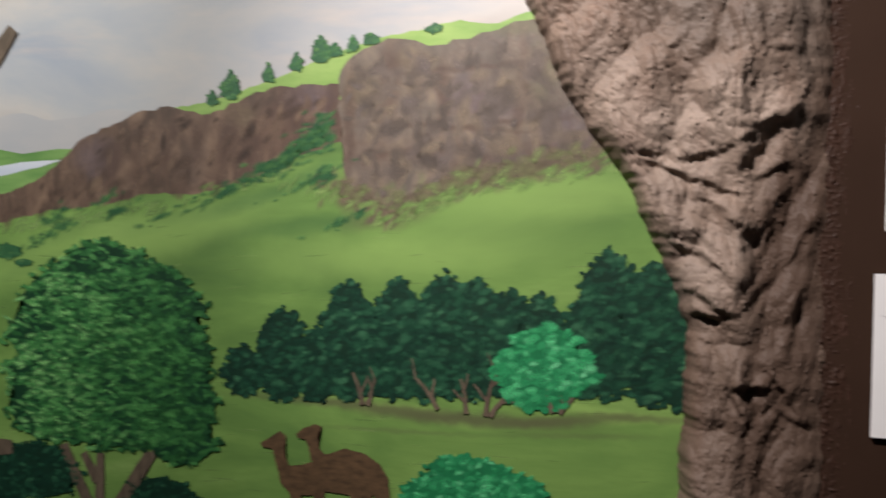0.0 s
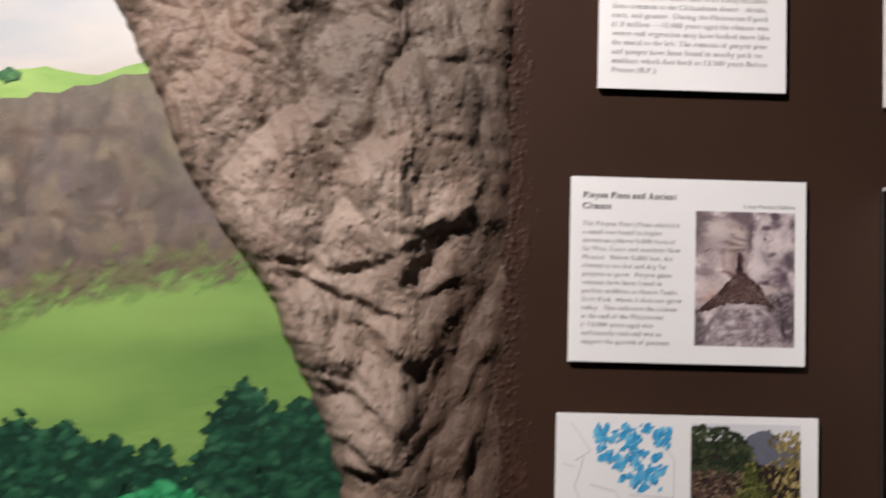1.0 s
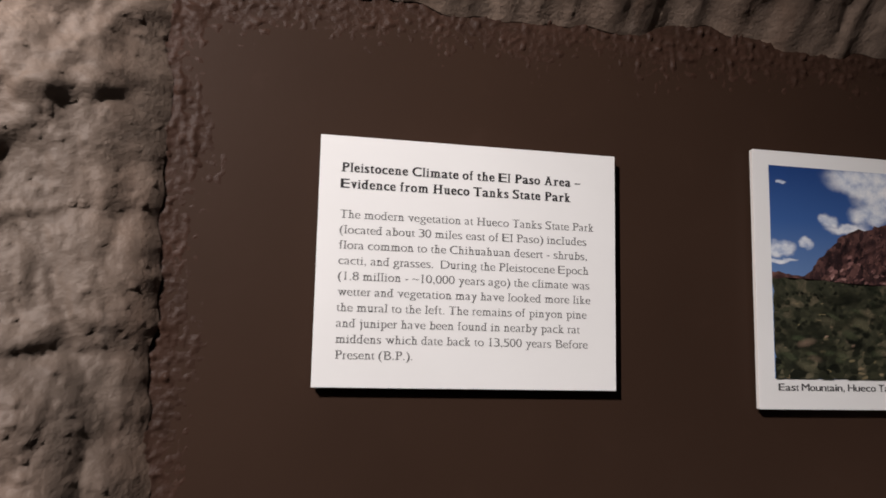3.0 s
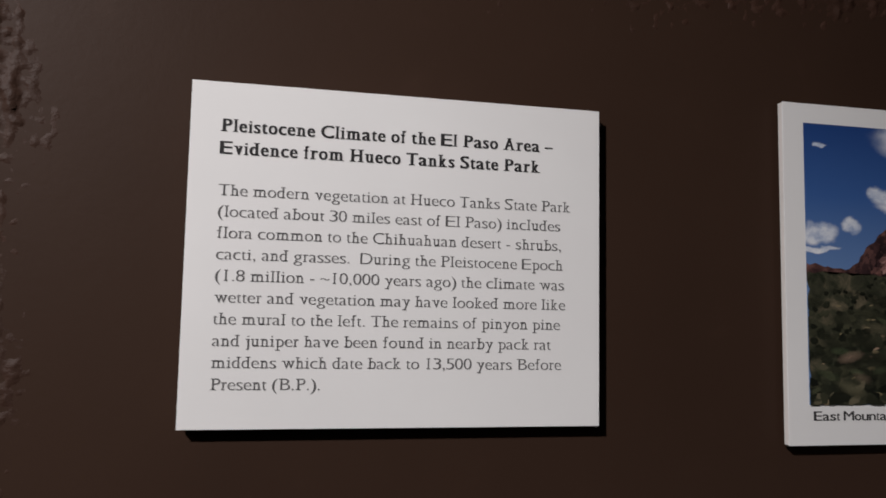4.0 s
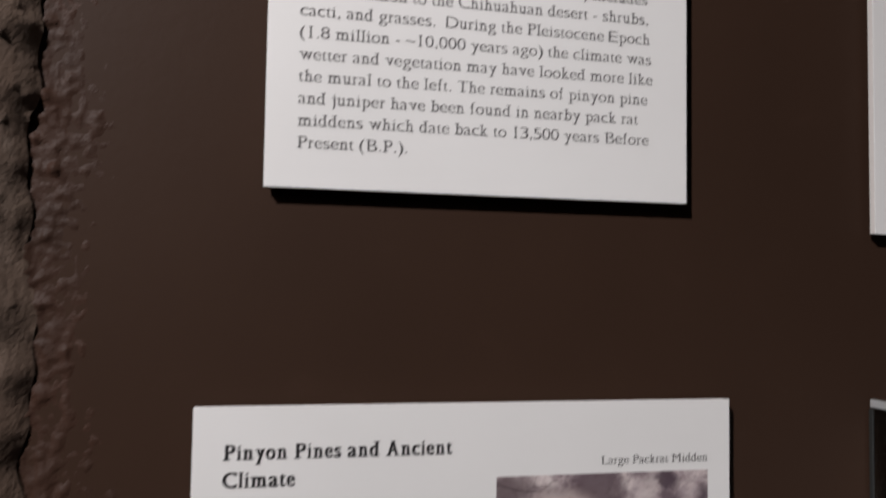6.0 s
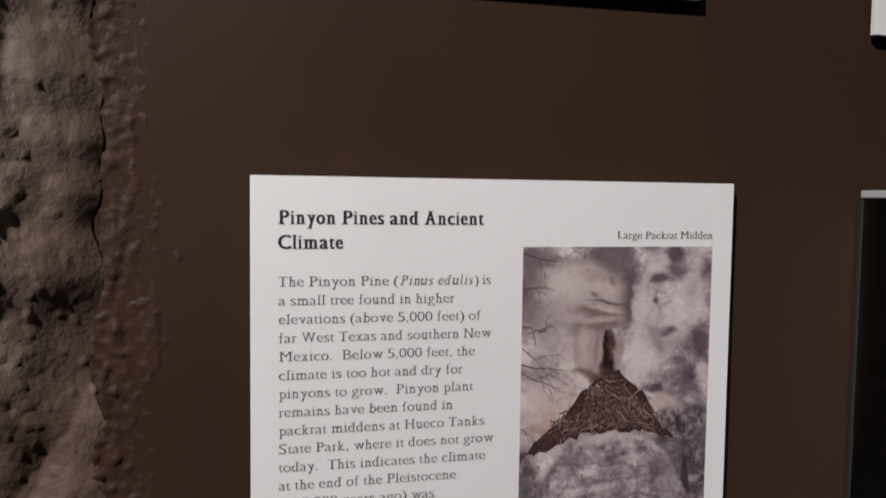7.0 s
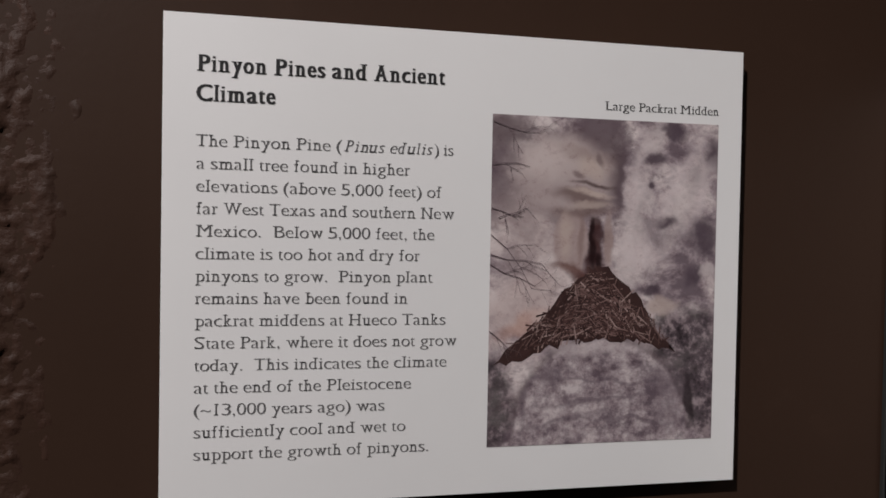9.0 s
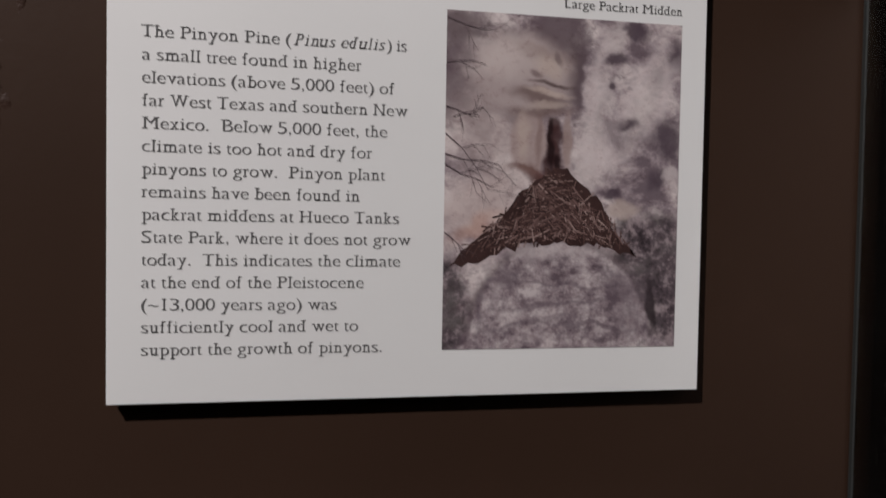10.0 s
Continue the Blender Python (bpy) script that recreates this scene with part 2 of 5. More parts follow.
def box(x0, x1, y0, y1, z0, z1, bevel=0.0):
    bm = bmesh.new()
    m = Matrix.Translation(((x0 + x1) / 2, (y0 + y1) / 2, (z0 + z1) / 2)) @ Matrix.Diagonal((x1 - x0, y1 - y0, z1 - z0, 1))
    bmesh.ops.create_cube(bm, size=1, matrix=m)
    if bevel:
        bmesh.ops.bevel(bm, geom=bm.edges[:], offset=bevel, segments=2, affect="EDGES", profile=0.6)
    return bm


def raw(name, verts, faces, smooth=False):
    me = bpy.data.meshes.new(name)
    me.from_pydata(verts, [], faces)
    if smooth:
        me.polygons.foreach_set("use_smooth", [True] * len(me.polygons))
    me.update()
    return me


def ragged(points, rough, steps, rng):
    """A closed outline with its sides broken into uneven steps."""
    out = []
    for (ax, az), (bx, bz) in zip(points, points[1:] + points[:1]):
        far = math.hypot(bx - ax, bz - az)
        n = max(1, int(far / steps))
        for k in range(n):
            f = k / n
            j = rough * (1 if k else 0.4)
            out.append((ax + f * (bx - ax) + rng.uniform(-j, j), az + f * (bz - az) + rng.uniform(-j, j)))
    return out


def sheet(points, y):
    """A flat painted shape that faces the gallery."""
    bm = bmesh.new()
    f = bm.faces.new([bm.verts.new((x, y, z)) for x, z in points])
    bmesh.ops.triangulate(bm, faces=[f])
    for f in bm.faces:
        if f.normal.y > 0:
            f.normal_flip()
    return bm


def blob(cx, cz, rx, rz, rough, rng, n=28):
    ph = [rng.uniform(0, 6.28) for _ in range(4)]
    out = []
    for k in range(n):
        a = 6.2832 * k / n
        r = 1 + rough * (math.sin(2 * a + ph[0]) * 0.5 + math.sin(5 * a + ph[1]) * 0.35 + math.sin(9 * a + ph[2]) * 0.3 + rng.uniform(-0.3, 0.3))
        out.append((cx + rx * r * math.cos(a), cz + rz * r * math.sin(a)))
    return out


def dab_mesh(name, places, y, rng, flat=0.55, lean=0.0, spread=0.6, thick=0.0005):
    """Many small brush dabs: places of (x, z, length)."""
    verts, faces = [], []
    for k, (x, z, s) in enumerate(places):
        a = lean + rng.uniform(-spread, spread)
        ca, sa = math.cos(a), math.sin(a)
        w = s * flat * rng.uniform(0.7, 1.2)
        base = len(verts)
        yy, tu, tv = y - rng.uniform(0, thick), rng.uniform(-1, 1) * thick * 0.5 / s, rng.uniform(-1, 1) * thick * 0.5 / s
        for u, v in ((-1, 0), (-0.55, -0.8), (0.45, -0.9), (1, 0.1), (0.5, 0.85), (-0.5, 0.8)):
            u, v = u * s / 2 * rng.uniform(0.8, 1.2), v * w / 2 * rng.uniform(0.8, 1.2)
            verts.append((x + u * ca - v * sa, yy + u * tu + v * tv, z + u * sa + v * ca))
        faces.append(tuple(range(base, base + 6)))
    return raw(name, verts, faces)


def wash_mesh(name, places, y, rng, flat=0.4, lean=0.0, spread=0.5, thick=0.0002):
    """Thin feathered strokes: the load of paint is full in the middle of each and runs out at its rim."""
    verts, faces, load = [], [], []
    for x, z, s in places:
        a = lean + rng.uniform(-spread, spread)
        ca, sa, w, b, yy = math.cos(a), math.sin(a), s * flat * rng.uniform(0.7, 1.2), len(verts), y - rng.uniform(0, thick)
        verts.append((x, yy, z))
        load.append(rng.uniform(0.45, 0.95))
        for k in range(8):
            u, v = s / 2 * math.cos(k * 0.785) * rng.uniform(0.8, 1.2), w / 2 * math.sin(k * 0.785) * rng.uniform(0.8, 1.2)
            verts.append((x + u * ca - v * sa, yy, z + u * sa + v * ca))
            load.append(0.0)
        faces += [(b, b + 1 + k, b + 1 + (k + 1) % 8) for k in range(8)]
    me = raw(name, verts, faces)
    me.attributes.new("load", "FLOAT", "POINT").data.foreach_set("value", load)
    return me


def strokes_mesh(name, lines, y, thick=0.0002):
    """Tapered strokes: (x0, z0, x1, z1, width at the start, width at the end)."""
    verts, faces = [], []
    for x0, z0, x1, z1, w0, w1 in lines:
        far = math.hypot(x1 - x0, z1 - z0) or 1
        nx, nz = -(z1 - z0) / far, (x1 - x0) / far
        b = len(verts)
        ya, yb = y - thick * STROKE_RNG.random(), y - thick * STROKE_RNG.random()
        verts += [(x0 - nx * w0 / 2, ya, z0 - nz * w0 / 2), (x1 - nx * w1 / 2, yb, z1 - nz * w1 / 2), (x1 + nx * w1 / 2, yb, z1 + nz * w1 / 2), (x0 + nx * w0 / 2, ya, z0 + nz * w0 / 2)]
        faces.append((b, b + 1, b + 2, b + 3))
    return raw(name, verts, faces)


def branching(x, z, angle, length, width, depth, rng, out):
    """A bare twig with side twigs, as strokes."""
    for _ in range(3):
        x1, z1 = x + length / 3 * math.cos(angle), z + length / 3 * math.sin(angle)
        out.append((x, z, x1, z1, width, width * 0.8))
        if depth and rng.random() < 0.8:
            branching(x1, z1, angle + rng.choice((-1, 1)) * rng.uniform(0.4, 0.9), length * 0.5, width * 0.65, depth - 1, rng, out)
        x, z, width, angle = x1, z1, width * 0.8, angle + rng.uniform(-0.25, 0.25)
    return out


# ---- lettering ----
# advance widths of a book serif face, in thousandths of its size
WIDE = dict(zip("abcdefghijklmnopqrstuvwxyz", (444, 500, 444, 500, 444, 333, 500, 500, 278, 278, 500, 278, 778, 500, 500, 500, 500, 333, 389, 278, 500, 500, 722, 500, 500, 444)))
WIDE.update(zip("ABCDEFGHILMNOPRSTW", (722, 667, 667, 722, 611, 556, 722, 722, 333, 611, 889, 722, 722, 556, 667, 556, 611, 944)))
BOLD = dict(zip("abcdefghijklmnopqrstuvwxyz", (500, 556, 444, 556, 444, 333, 500, 556, 278, 333, 556, 278, 833, 556, 500, 556, 556, 444, 389, 333, 556, 500, 722, 500, 500, 444)))
BOLD.update(zip("ACEHPST", (722, 722, 667, 778, 611, 556, 667)))
SANS = dict(zip("abcdefghijklmnopqrstuvwxyz", (556, 556, 500, 556, 556, 278, 556, 556, 222, 222, 500, 222, 833, 556, 556, 556, 556, 333, 500, 278, 556, 500, 722, 500, 500, 500)))
SANS.update(zip("EHMNPSTW", (667, 722, 833, 722, 667, 667, 611, 944)))
SIGNS = {" ": 250, ",": 250, ".": 250, "-": 333, "(": 333, ")": 333, "~": 541, "–": 500}


def outline(body, bold=0.0, shear=0.0):
    """The flat outline mesh of some letters."""
    cu = bpy.data.curves.new("run", "FONT")
    cu.body, cu.offset, cu.shear, cu.resolution_u = body, bold, shear, 3
    ob = new("run", cu)
    bm = bmesh.new()
    bm.from_mesh(ob.evaluated_get(bpy.context.evaluated_depsgraph_get()).to_mesh())
    bm.verts.index_update()
    bpy.data.objects.remove(ob)
    bpy.data.curves.remove(cu)
    return bm


def level(letter, pick):
    bm = outline(letter)
    v = pick(v.co.y for v in bm.verts)
    bm.free()
    return v


CAP, XH, ASC, DESC = level("H", max), level("x", max), level("l", max), level("p", min)
CUT = {}


def cut(letter, bold, shear, serif):
    """One letter, with slab feet on its stems: verts (x, z) and faces."""
    key = (letter, bold, shear, serif)
    if key not in CUT:
        bm = outline(letter, bold, shear)
        verts = [(v.co.x, v.co.y) for v in bm.verts]
        faces = [tuple(v.index for v in f.verts) for f in bm.faces]
        if serif:
            for e in bm.edges:
                a, b = e.verts[0].co, e.verts[1].co
                if not e.is_boundary or abs(a.y - b.y) > 0.015 or not 0.035 < abs(a.x - b.x) < 0.2 or letter in "sceaogtz023456789,.-()~–":
                    continue
                at = (a.y + b.y) / 2
                near = min((0, XH, CAP, ASC, DESC), key=lambda s: abs(s - at))
                if abs(near - at) > 0.035 + abs(bold):
                    continue
                up = 1 if near in (0, DESC) else -1
                mid, half, n = (a.x + b.x) / 2, abs(a.x - b.x) / 2 + 0.10, len(verts)
                reach = (-1, 1) if near in (0, DESC, CAP) else (-1, 0.45)
                verts += [(mid + reach[0] * half, at), (mid + reach[1] * half, at), (mid + reach[1] * half * 0.8, at + up * 0.05), (mid + reach[0] * half * 0.8, at + up * 0.05)]
                faces.append((n, n + 1, n + 2, n + 3))
        bm.free()
        CUT[key] = verts, faces
    return CUT[key]


def book(z):
    """Heights of the plain face, moved to the taller small letters of a book face."""
    if z <= 0:
        return z * 0.217 * CAP / -DESC * 1.5
    tall = 0.685 * CAP
    return z * tall / XH if z < XH else tall + (z - XH) * (CAP - tall) / (CAP - XH)


def letters(name, body, x0, x1, z, cap, y, parent, bold=0.0, shear=0.0, ink=None, serif=True):
    """One line of print from x0 to x1 on the base line z, spaced like a book face, with stout stems and fine bars."""
    table = SANS if not serif else BOLD if bold else WIDE
    widths = [SIGNS.get(c) or table.get(c) or WIDE.get(c, 500) for c in body]
    k, kz = (x1 - x0) / (sum(widths) - 30), cap / CAP
    swell = ((0.030 if bold else 0.016) if serif else 0.0) * kz
    verts, faces, pen = [], [], x0 - 15 * k
    for n_letter, (c, w) in enumerate(zip(body, widths)):
        if c != " ":
            points, shapes = cut(c, (bold - 0.018) if serif else bold, shear, serif)
            left, right = min(p[0] for p in points), max(p[0] for p in points)
            room = (w - (40 if serif else 70)) * k - 2 * swell
            kx = kz if c in ",.-I" else 0.8 * kz if c == "1" else room / (right - left)
            start = pen + (w * k - (right - left) * kx) / 2
            for q, shift in enumerate((-swell, swell) if swell else (0.0,)):
                n = len(verts)
                verts += [(start + (px - left) * kx + shift, y - 0.00001 * (n_letter % 2) - 0.00002 * q, z + (book(pz) if serif and c not in "()," else pz) * kz) for px, pz in points]
                faces += [tuple(n + q for q in f) for f in shapes]
        pen += w * k
    return part(name, raw(name, verts, faces), ink or INK, parent)


# ---- room ----
WALL_Y, MURAL_Y, FRONT_Y = 1.667, 1.690, 1.655
setting("floor", box(-3.2, 2.6, -2.7, 1.9, -0.1, 0.0), CARPET, "dark carpeted gallery floor", "floor")
setting("ceiling", box(-3.2, 2.6, -2.7, 1.9, 3.0, 3.1), DARK_CEILING, "dark painted gallery ceiling", "ceiling")
setting("wall_west", box(-3.3, -3.2, -2.7, 1.9, 0.0, 3.0), GALLERY, "plain dim gallery side wall", "wall")
setting("wall_east", box(2.6, 2.7, -2.7, 1.9, 0.0, 3.0), GALLERY, "plain dim gallery side wall", "wall")
setting("wall_south", box(-3.2, 2.6, -2.8, -2.7, 0.0, 3.0), GALLERY, "plain dim gallery rear wall", "wall")
setting("wall_north", box(0.20, 2.6, WALL_Y, 1.9, 0.0, 3.0), BROWN, "dark brown satin-painted display wall", "wall")

# ---- artificial rock ----
HASH = np.random.RandomState(7).permutation(256)
GRAD = np.random.RandomState(8).uniform(0, 2 * np.pi, 256)


def perlin(x, z, seed=0):
    xi, zi = np.floor(x).astype(int), np.floor(z).astype(int)
    fx, fz = x - xi, z - zi
    ux, uz = fx ** 3 * (fx * (fx * 6 - 15) + 10), fz ** 3 * (fz * (fz * 6 - 15) + 10)

    def corner(a, b):
        g = GRAD[HASH[(HASH[(xi + a + seed * 37) % 256] + zi + b) % 256]]
        return np.cos(g) * (fx - a) + np.sin(g) * (fz - b)

    low = corner(0, 0) * (1 - ux) + corner(1, 0) * ux
    high = corner(0, 1) * (1 - ux) + corner(1, 1) * ux
    return 1.5 * (low * (1 - uz) + high * uz)


def fbm(x, z, scale, octaves=4, seed=0, gain=0.5):
    out, amp = 0.0, 1.0
    for k in range(octaves):
        out = out + amp * perlin(x * scale + 13.7 * k, z * scale - 7.1 * k, seed + k)
        scale, amp = scale * 2.03, amp * gain
    return out


def billow(x, z, scale, seed):
    """Rounded swells with sharp hollows between them."""
    return 1.6 * np.abs(perlin(x * scale, z * scale, seed)) + 0.5 * np.abs(perlin(x * scale * 2.3, z * scale * 2.3, seed + 1))


def left_edge(z):
    zs = [0.0, 0.78, 0.91, 1.05, 1.115, 1.182, 1.254, 1.328, 1.426, 1.514, 1.561, 1.621, 1.706, 1.792, 1.95, 2.2, 3.0]
    xs = [0.0, 0.009, 0.011, 0.015, 0.014, -0.008, -0.037, -0.073, -0.115, -0.192, -0.222, -0.254, -0.286, -0.331, -0.41, -0.55, -1.3]
    return np.interp(z, zs, xs) + 0.006 * perlin(z * 22, z * 0 + 3.3, 5) + 0.003 * perlin(z * 70, z * 0 + 1.3, 6)


def right_edge(z):
    return 0.266 + 0.008 * perlin(z * 7, z * 0 + 8.8, 9) + 0.006 * perlin(z * 31, z * 0 + 2.2, 10)


def lower_edge(x):
    return 2.118 + 0.014 * perlin(x * 6, x * 0 + 4.4, 11) + 0.008 * perlin(x * 28, x * 0 + 0.6, 12)


# folds of the sprayed rock: from, to, how far the upper lip stands out, width of the lip, width of the hollow below
FOLDS = [
    (-0.135, 1.462, 0.015, 1.447, 0.012, 0.030, 0.010),
    (0.005, 1.452, 0.100, 1.462, 0.015, 0.060, 0.022),
    (0.090, 1.466, 0.216, 1.540, 0.016, 0.075, 0.036),
    (0.206, 1.515, 0.224, 1.600, 0.010, 0.050, 0.018),
    (0.130, 1.405, 0.205, 1.445, 0.010, 0.020, 0.028),
    (0.142, 1.170, 0.133, 1.335, 0.011, 0.030, 0.022),
    (0.157, 1.290, 0.195, 1.400, 0.016, 0.025, 0.020),
    (0.197, 1.240, 0.242, 1.335, 0.016, 0.022, 0.020),
    (0.205, 1.060, 0.225, 1.200, 0.018, 0.030, 0.025),
    (0.190, 0.965, 0.250, 0.940, 0.024, 0.030, 0.045),
    (-0.080, 1.440, 0.120, 1.375, 0.022, 0.020, 0.018),
    (0.020, 1.385, 0.150, 1.300, 0.020, 0.024, 0.024),
    (-0.030, 1.300, 0.120, 1.205, 0.018, 0.040, 0.026),
    (-0.010, 1.205, 0.110, 1.150, 0.020, 0.030, 0.020),
    (0.025, 1.150, 0.080, 1.140, 0.030, 0.020, 0.026),
    (0.105, 1.018, 0.165, 1.000, 0.036, 0.030, 0.022),
    (0.150, 1.060, 0.235, 0.960, 0.018, 0.030, 0.060),
    (0.085, 1.842, 0.190, 1.985, 0.011, 0.026, 0.024),
    (0.105, 1.960, 0.195, 2.010, 0.008, 0.020, 0.022),
    (0.030, 2.040, 0.170, 2.070, 0.020, 0.026, 0.030),
    (0.085, 1.800, 0.150, 1.806, 0.008, 0.016, 0.024),
    (0.150, 1.762, 0.200, 1.785, 0.010, 0.014, 0.020),
    (0.070, 1.640, 0.115, 1.652, 0.012, 0.012, 0.014),
    (0.150, 1.652, 0.215, 1.645, 0.010, 0.014, 0.014),
]


def fold(x, z, x0, z0, x1, z1, lip, up, down):
    dx, dz = x1 - x0, z1 - z0
    far = math.hypot(dx, dz)
    s = ((x - x0) * dx + (z - z0) * dz) / far / far
    d = ((z - z0) * dx - (x - x0) * dz) / far + 0.012 * perlin(x * 15, z * 15, 21) + 0.004 * perlin(x * 40, z * 40, 23) + 0.002 * perlin(x * 80, z * 80, 22)
    along = np.clip(1 - (np.abs(s - 0.5) * 2 / 1.12) ** 4, 0, 1) * (np.abs(s - 0.5) < 0.56)
    raised = np.exp(-np.clip(d, 0, None) / up)
    hollow = -0.8 * np.exp(-np.clip(-d, 0, None) / down)
    step = 1 / (1 + np.exp(-np.clip(d / 0.0035, -40, 40)))
    return 0.85 * lip * along * (raised * step + hollow * (1 - step))


ROCK_RNG = random.Random(3)


def small_folds():
    """Random creases: steep slanting ones low down, short flat ones high up."""
    out = []
    for _ in range(26):
        low = ROCK_RNG.random() < 0.55
        x, z = ROCK_RNG.uniform(-0.05, 0.24), ROCK_RNG.uniform(0.75, 1.42) if low else ROCK_RNG.uniform(1.5, 2.15)
        if not low:
            x = ROCK_RNG.uniform(-0.35, 0.22)
        a = ROCK_RNG.gauss(-1.05, 0.3) if low else ROCK_RNG.gauss(0.5, 0.6)
        far = ROCK_RNG.uniform(0.05, 0.16)
        out.append((x, z, x + far * math.cos(a), z + far * math.sin(a), ROCK_RNG.uniform(0.005, 0.013), ROCK_RNG.uniform(0.012, 0.03), ROCK_RNG.uniform(0.008, 0.022)))
    return out


SMALL = small_folds()


def rock_height(x, z):
    """How far the rock stands out of the wall."""
    left = (x - left_edge(z)) * 0.85
    top = np.clip(z - lower_edge(x), 0, None)
    right = np.maximum(np.clip(right_edge(z) - x, 0, None), np.where(x > 0.1, top, 0))
    rise = (1 - np.exp(-np.clip(left, 0, None) / 0.016)) * (0.12 + 0.88 * (1 - np.exp(-right / (0.055 + 0.045 / (1 + np.exp(np.clip((z - 1.36) / 0.03, -40, 40)))))))
    body = 0.052 + 0.030 / (1 + np.exp((z - 1.17) / 0.05)) + 0.030 / (1 + np.exp(-(z - 1.92) / 0.05)) * np.exp(-np.clip(x - 0.12, 0, None) / 0.08)
    body = body + 0.018 * np.exp(-((x - 0.08) / 0.16) ** 2 - ((z - 1.60) / 0.14) ** 2)
    # upright shoulder high on the pillar, standing out on its left
    spine = np.interp(z, [1.60, 1.75, 1.85, 1.90, 1.98, 2.2], [0.130, 0.108, 0.092, 0.083, 0.060, 0.0]) + 0.012 * perlin(z * 16, z * 0 + 5.5, 15)
    body = body + (0.028 / (1 + np.exp(np.clip((x - spine) / 0.006, -40, 40))) * np.exp(-np.clip(spine - x, 0, None) / 0.12) - 0.010) / (1 + np.exp(-(z - 1.73) / 0.03))
    body = body - 0.008 * np.exp(-((x - 0.235) / 0.018) ** 2) * (0.5 + perlin(z * 9, z * 0 + 7.7, 16)) * (z > 1.3)
    body = body + 0.05 / (1 + np.exp(-(top - 0.05) / 0.02)) * (x > 0.1)
    wx, wz = x + 0.025 * perlin(x * 8, z * 8, 31), z + 0.025 * perlin(x * 8 + 4, z * 8, 32)
    low = 1 / (1 + np.exp(np.clip((z - 1.455 - 0.35 * (x - 0.05)) / 0.012, -40, 40)))
    side = 1 / (1 + np.exp(np.clip(-(wx - 0.125) / 0.008, -40, 40)))
    slant = billow((0.87 * wx + 0.5 * wz) * 1.5, (0.5 * wx - 0.87 * wz) * 0.75, 4.8, 40)
    steep = billow((0.94 * wx - 0.34 * wz) * 1.7, (0.34 * wx + 0.94 * wz) * 0.6, 6.8, 45)
    h = body + 0.014 * fbm(x, z, 5, 2, 30) + low * (0.036 * (slant * (1 - side) + steep * side) - 0.026 * side - 0.006) - low * side * 0.016 * (steep - 0.5) * np.clip((x - 0.14) / 0.05, 0, 1)
    h = h + low * 0.007 * billow(wx * 1.2, wz * 0.8, 15, 60) + (1 - low) * (0.029 * billow(wx, wz * 0.7, 5.5, 63) + 0.007 * billow(wx * 1.3 + wz * 0.4, wz, 17, 66))
    h = h + 0.0019 * fbm(x, z, 34, 3, 50)
    for f in FOLDS + SMALL:
        near = (x > min(f[0], f[2]) - 0.09) & (x < max(f[0], f[2]) + 0.09) & (z > min(f[1], f[3]) - 0.16) & (z < max(f[1], f[3]) + 0.16)
        if near.any():
            h[near] += fold(x[near], z[near], *f)
    # gas pits and grit of the sprayed concrete
    pits = fbm(x, z, 95, 2, 70)
    h = h - 0.0022 * np.clip(pits - 0.52, 0, 0.5) / 0.3 + 0.0030 * np.clip(-pits - 0.52, 0, 0.5) / 0.3 + 0.0008 * fbm(x, z, 210, 2, 80)
    grit = perlin(x * 150, z * 150, 74)
    return np.maximum(h, 0.012) * rise + 0.0035 * np.clip(grit - 0.55, 0, 0.5) / 0.3


def grid_mesh(name, x, z, y):
    rows, cols = x.shape
    me = bpy.data.meshes.new(name)
    verts = np.stack([x, y, z], -1).reshape(-1, 3)
    i = np.arange(rows * cols).reshape(rows, cols)
    quads = np.stack([i[:-1, :-1], i[:-1, 1:], i[1:, 1:], i[1:, :-1]], -1).reshape(-1, 4)
    me.from_pydata(verts.tolist(), [], quads.tolist())
    me.polygons.foreach_set("use_smooth", np.ones(len(quads), bool))
    me.update()
    return me


def rock_pillar():
    zs = np.concatenate([np.arange(0, 0.7, 0.012), np.arange(0.7, 2.3, 0.0028), np.arange(2.3, 3.0, 0.012)])
    s = np.linspace(0, 1, 240)
    limit = np.where(zs > 2.10, 0.262, right_edge(zs))
    start = left_edge(zs)
    x = start[:, None] + s[None, :] * (limit - start)[:, None]
    z = np.repeat(zs[:, None], len(s), 1)
    base = (1.704 + (1.674 - 1.704) * np.clip((x - start[:, None]) / (limit - start)[:, None], 0, 1))
    return grid_mesh("rock_pillar", x, z, base - rock_height(x, z))


def rock_lintel():
    xs = np.arange(0.262, 1.7, 0.0035)
    s = np.linspace(0, 1, 90) ** 1.5
    low = lower_edge(xs)
    z = low[None, :] + s[:, None] * (2.98 - low)[None, :]
    x = np.repeat(xs[None, :], len(s), 0)
    return grid_mesh("rock_lintel", x, z, 1.674 - rock_height(x, z))


def plaster_margin(name, x0, x1, z0, z1, fade, drip=0.0030):
    xs, zs = np.arange(x0, x1, 0.0022), np.arange(z0, z1, 0.0022)
    x, z = np.meshgrid(xs, zs)
    f = np.clip(fade(x, z) + 0.45 * perlin(x * 14, z * 14, 90), 0, 1)
    nodules = np.clip(perlin(x * 150, z * 120, 91) - 0.30, 0, 0.5) / 0.4 + 0.7 * np.clip(perlin(x * 75, z * 60, 92) - 0.4, 0, 0.5) / 0.4
    drips = np.clip(fbm(x * 2.2, z * 0.5, 34, 2, 93) - 0.1, 0, 1)
    lumps = 0.0027 * nodules + drip * drips + 0.0011 * fbm(x, z, 190, 2, 95)
    return grid_mesh(name, x, z, WALL_Y + 0.0012 - f * (lumps + 0.0015))


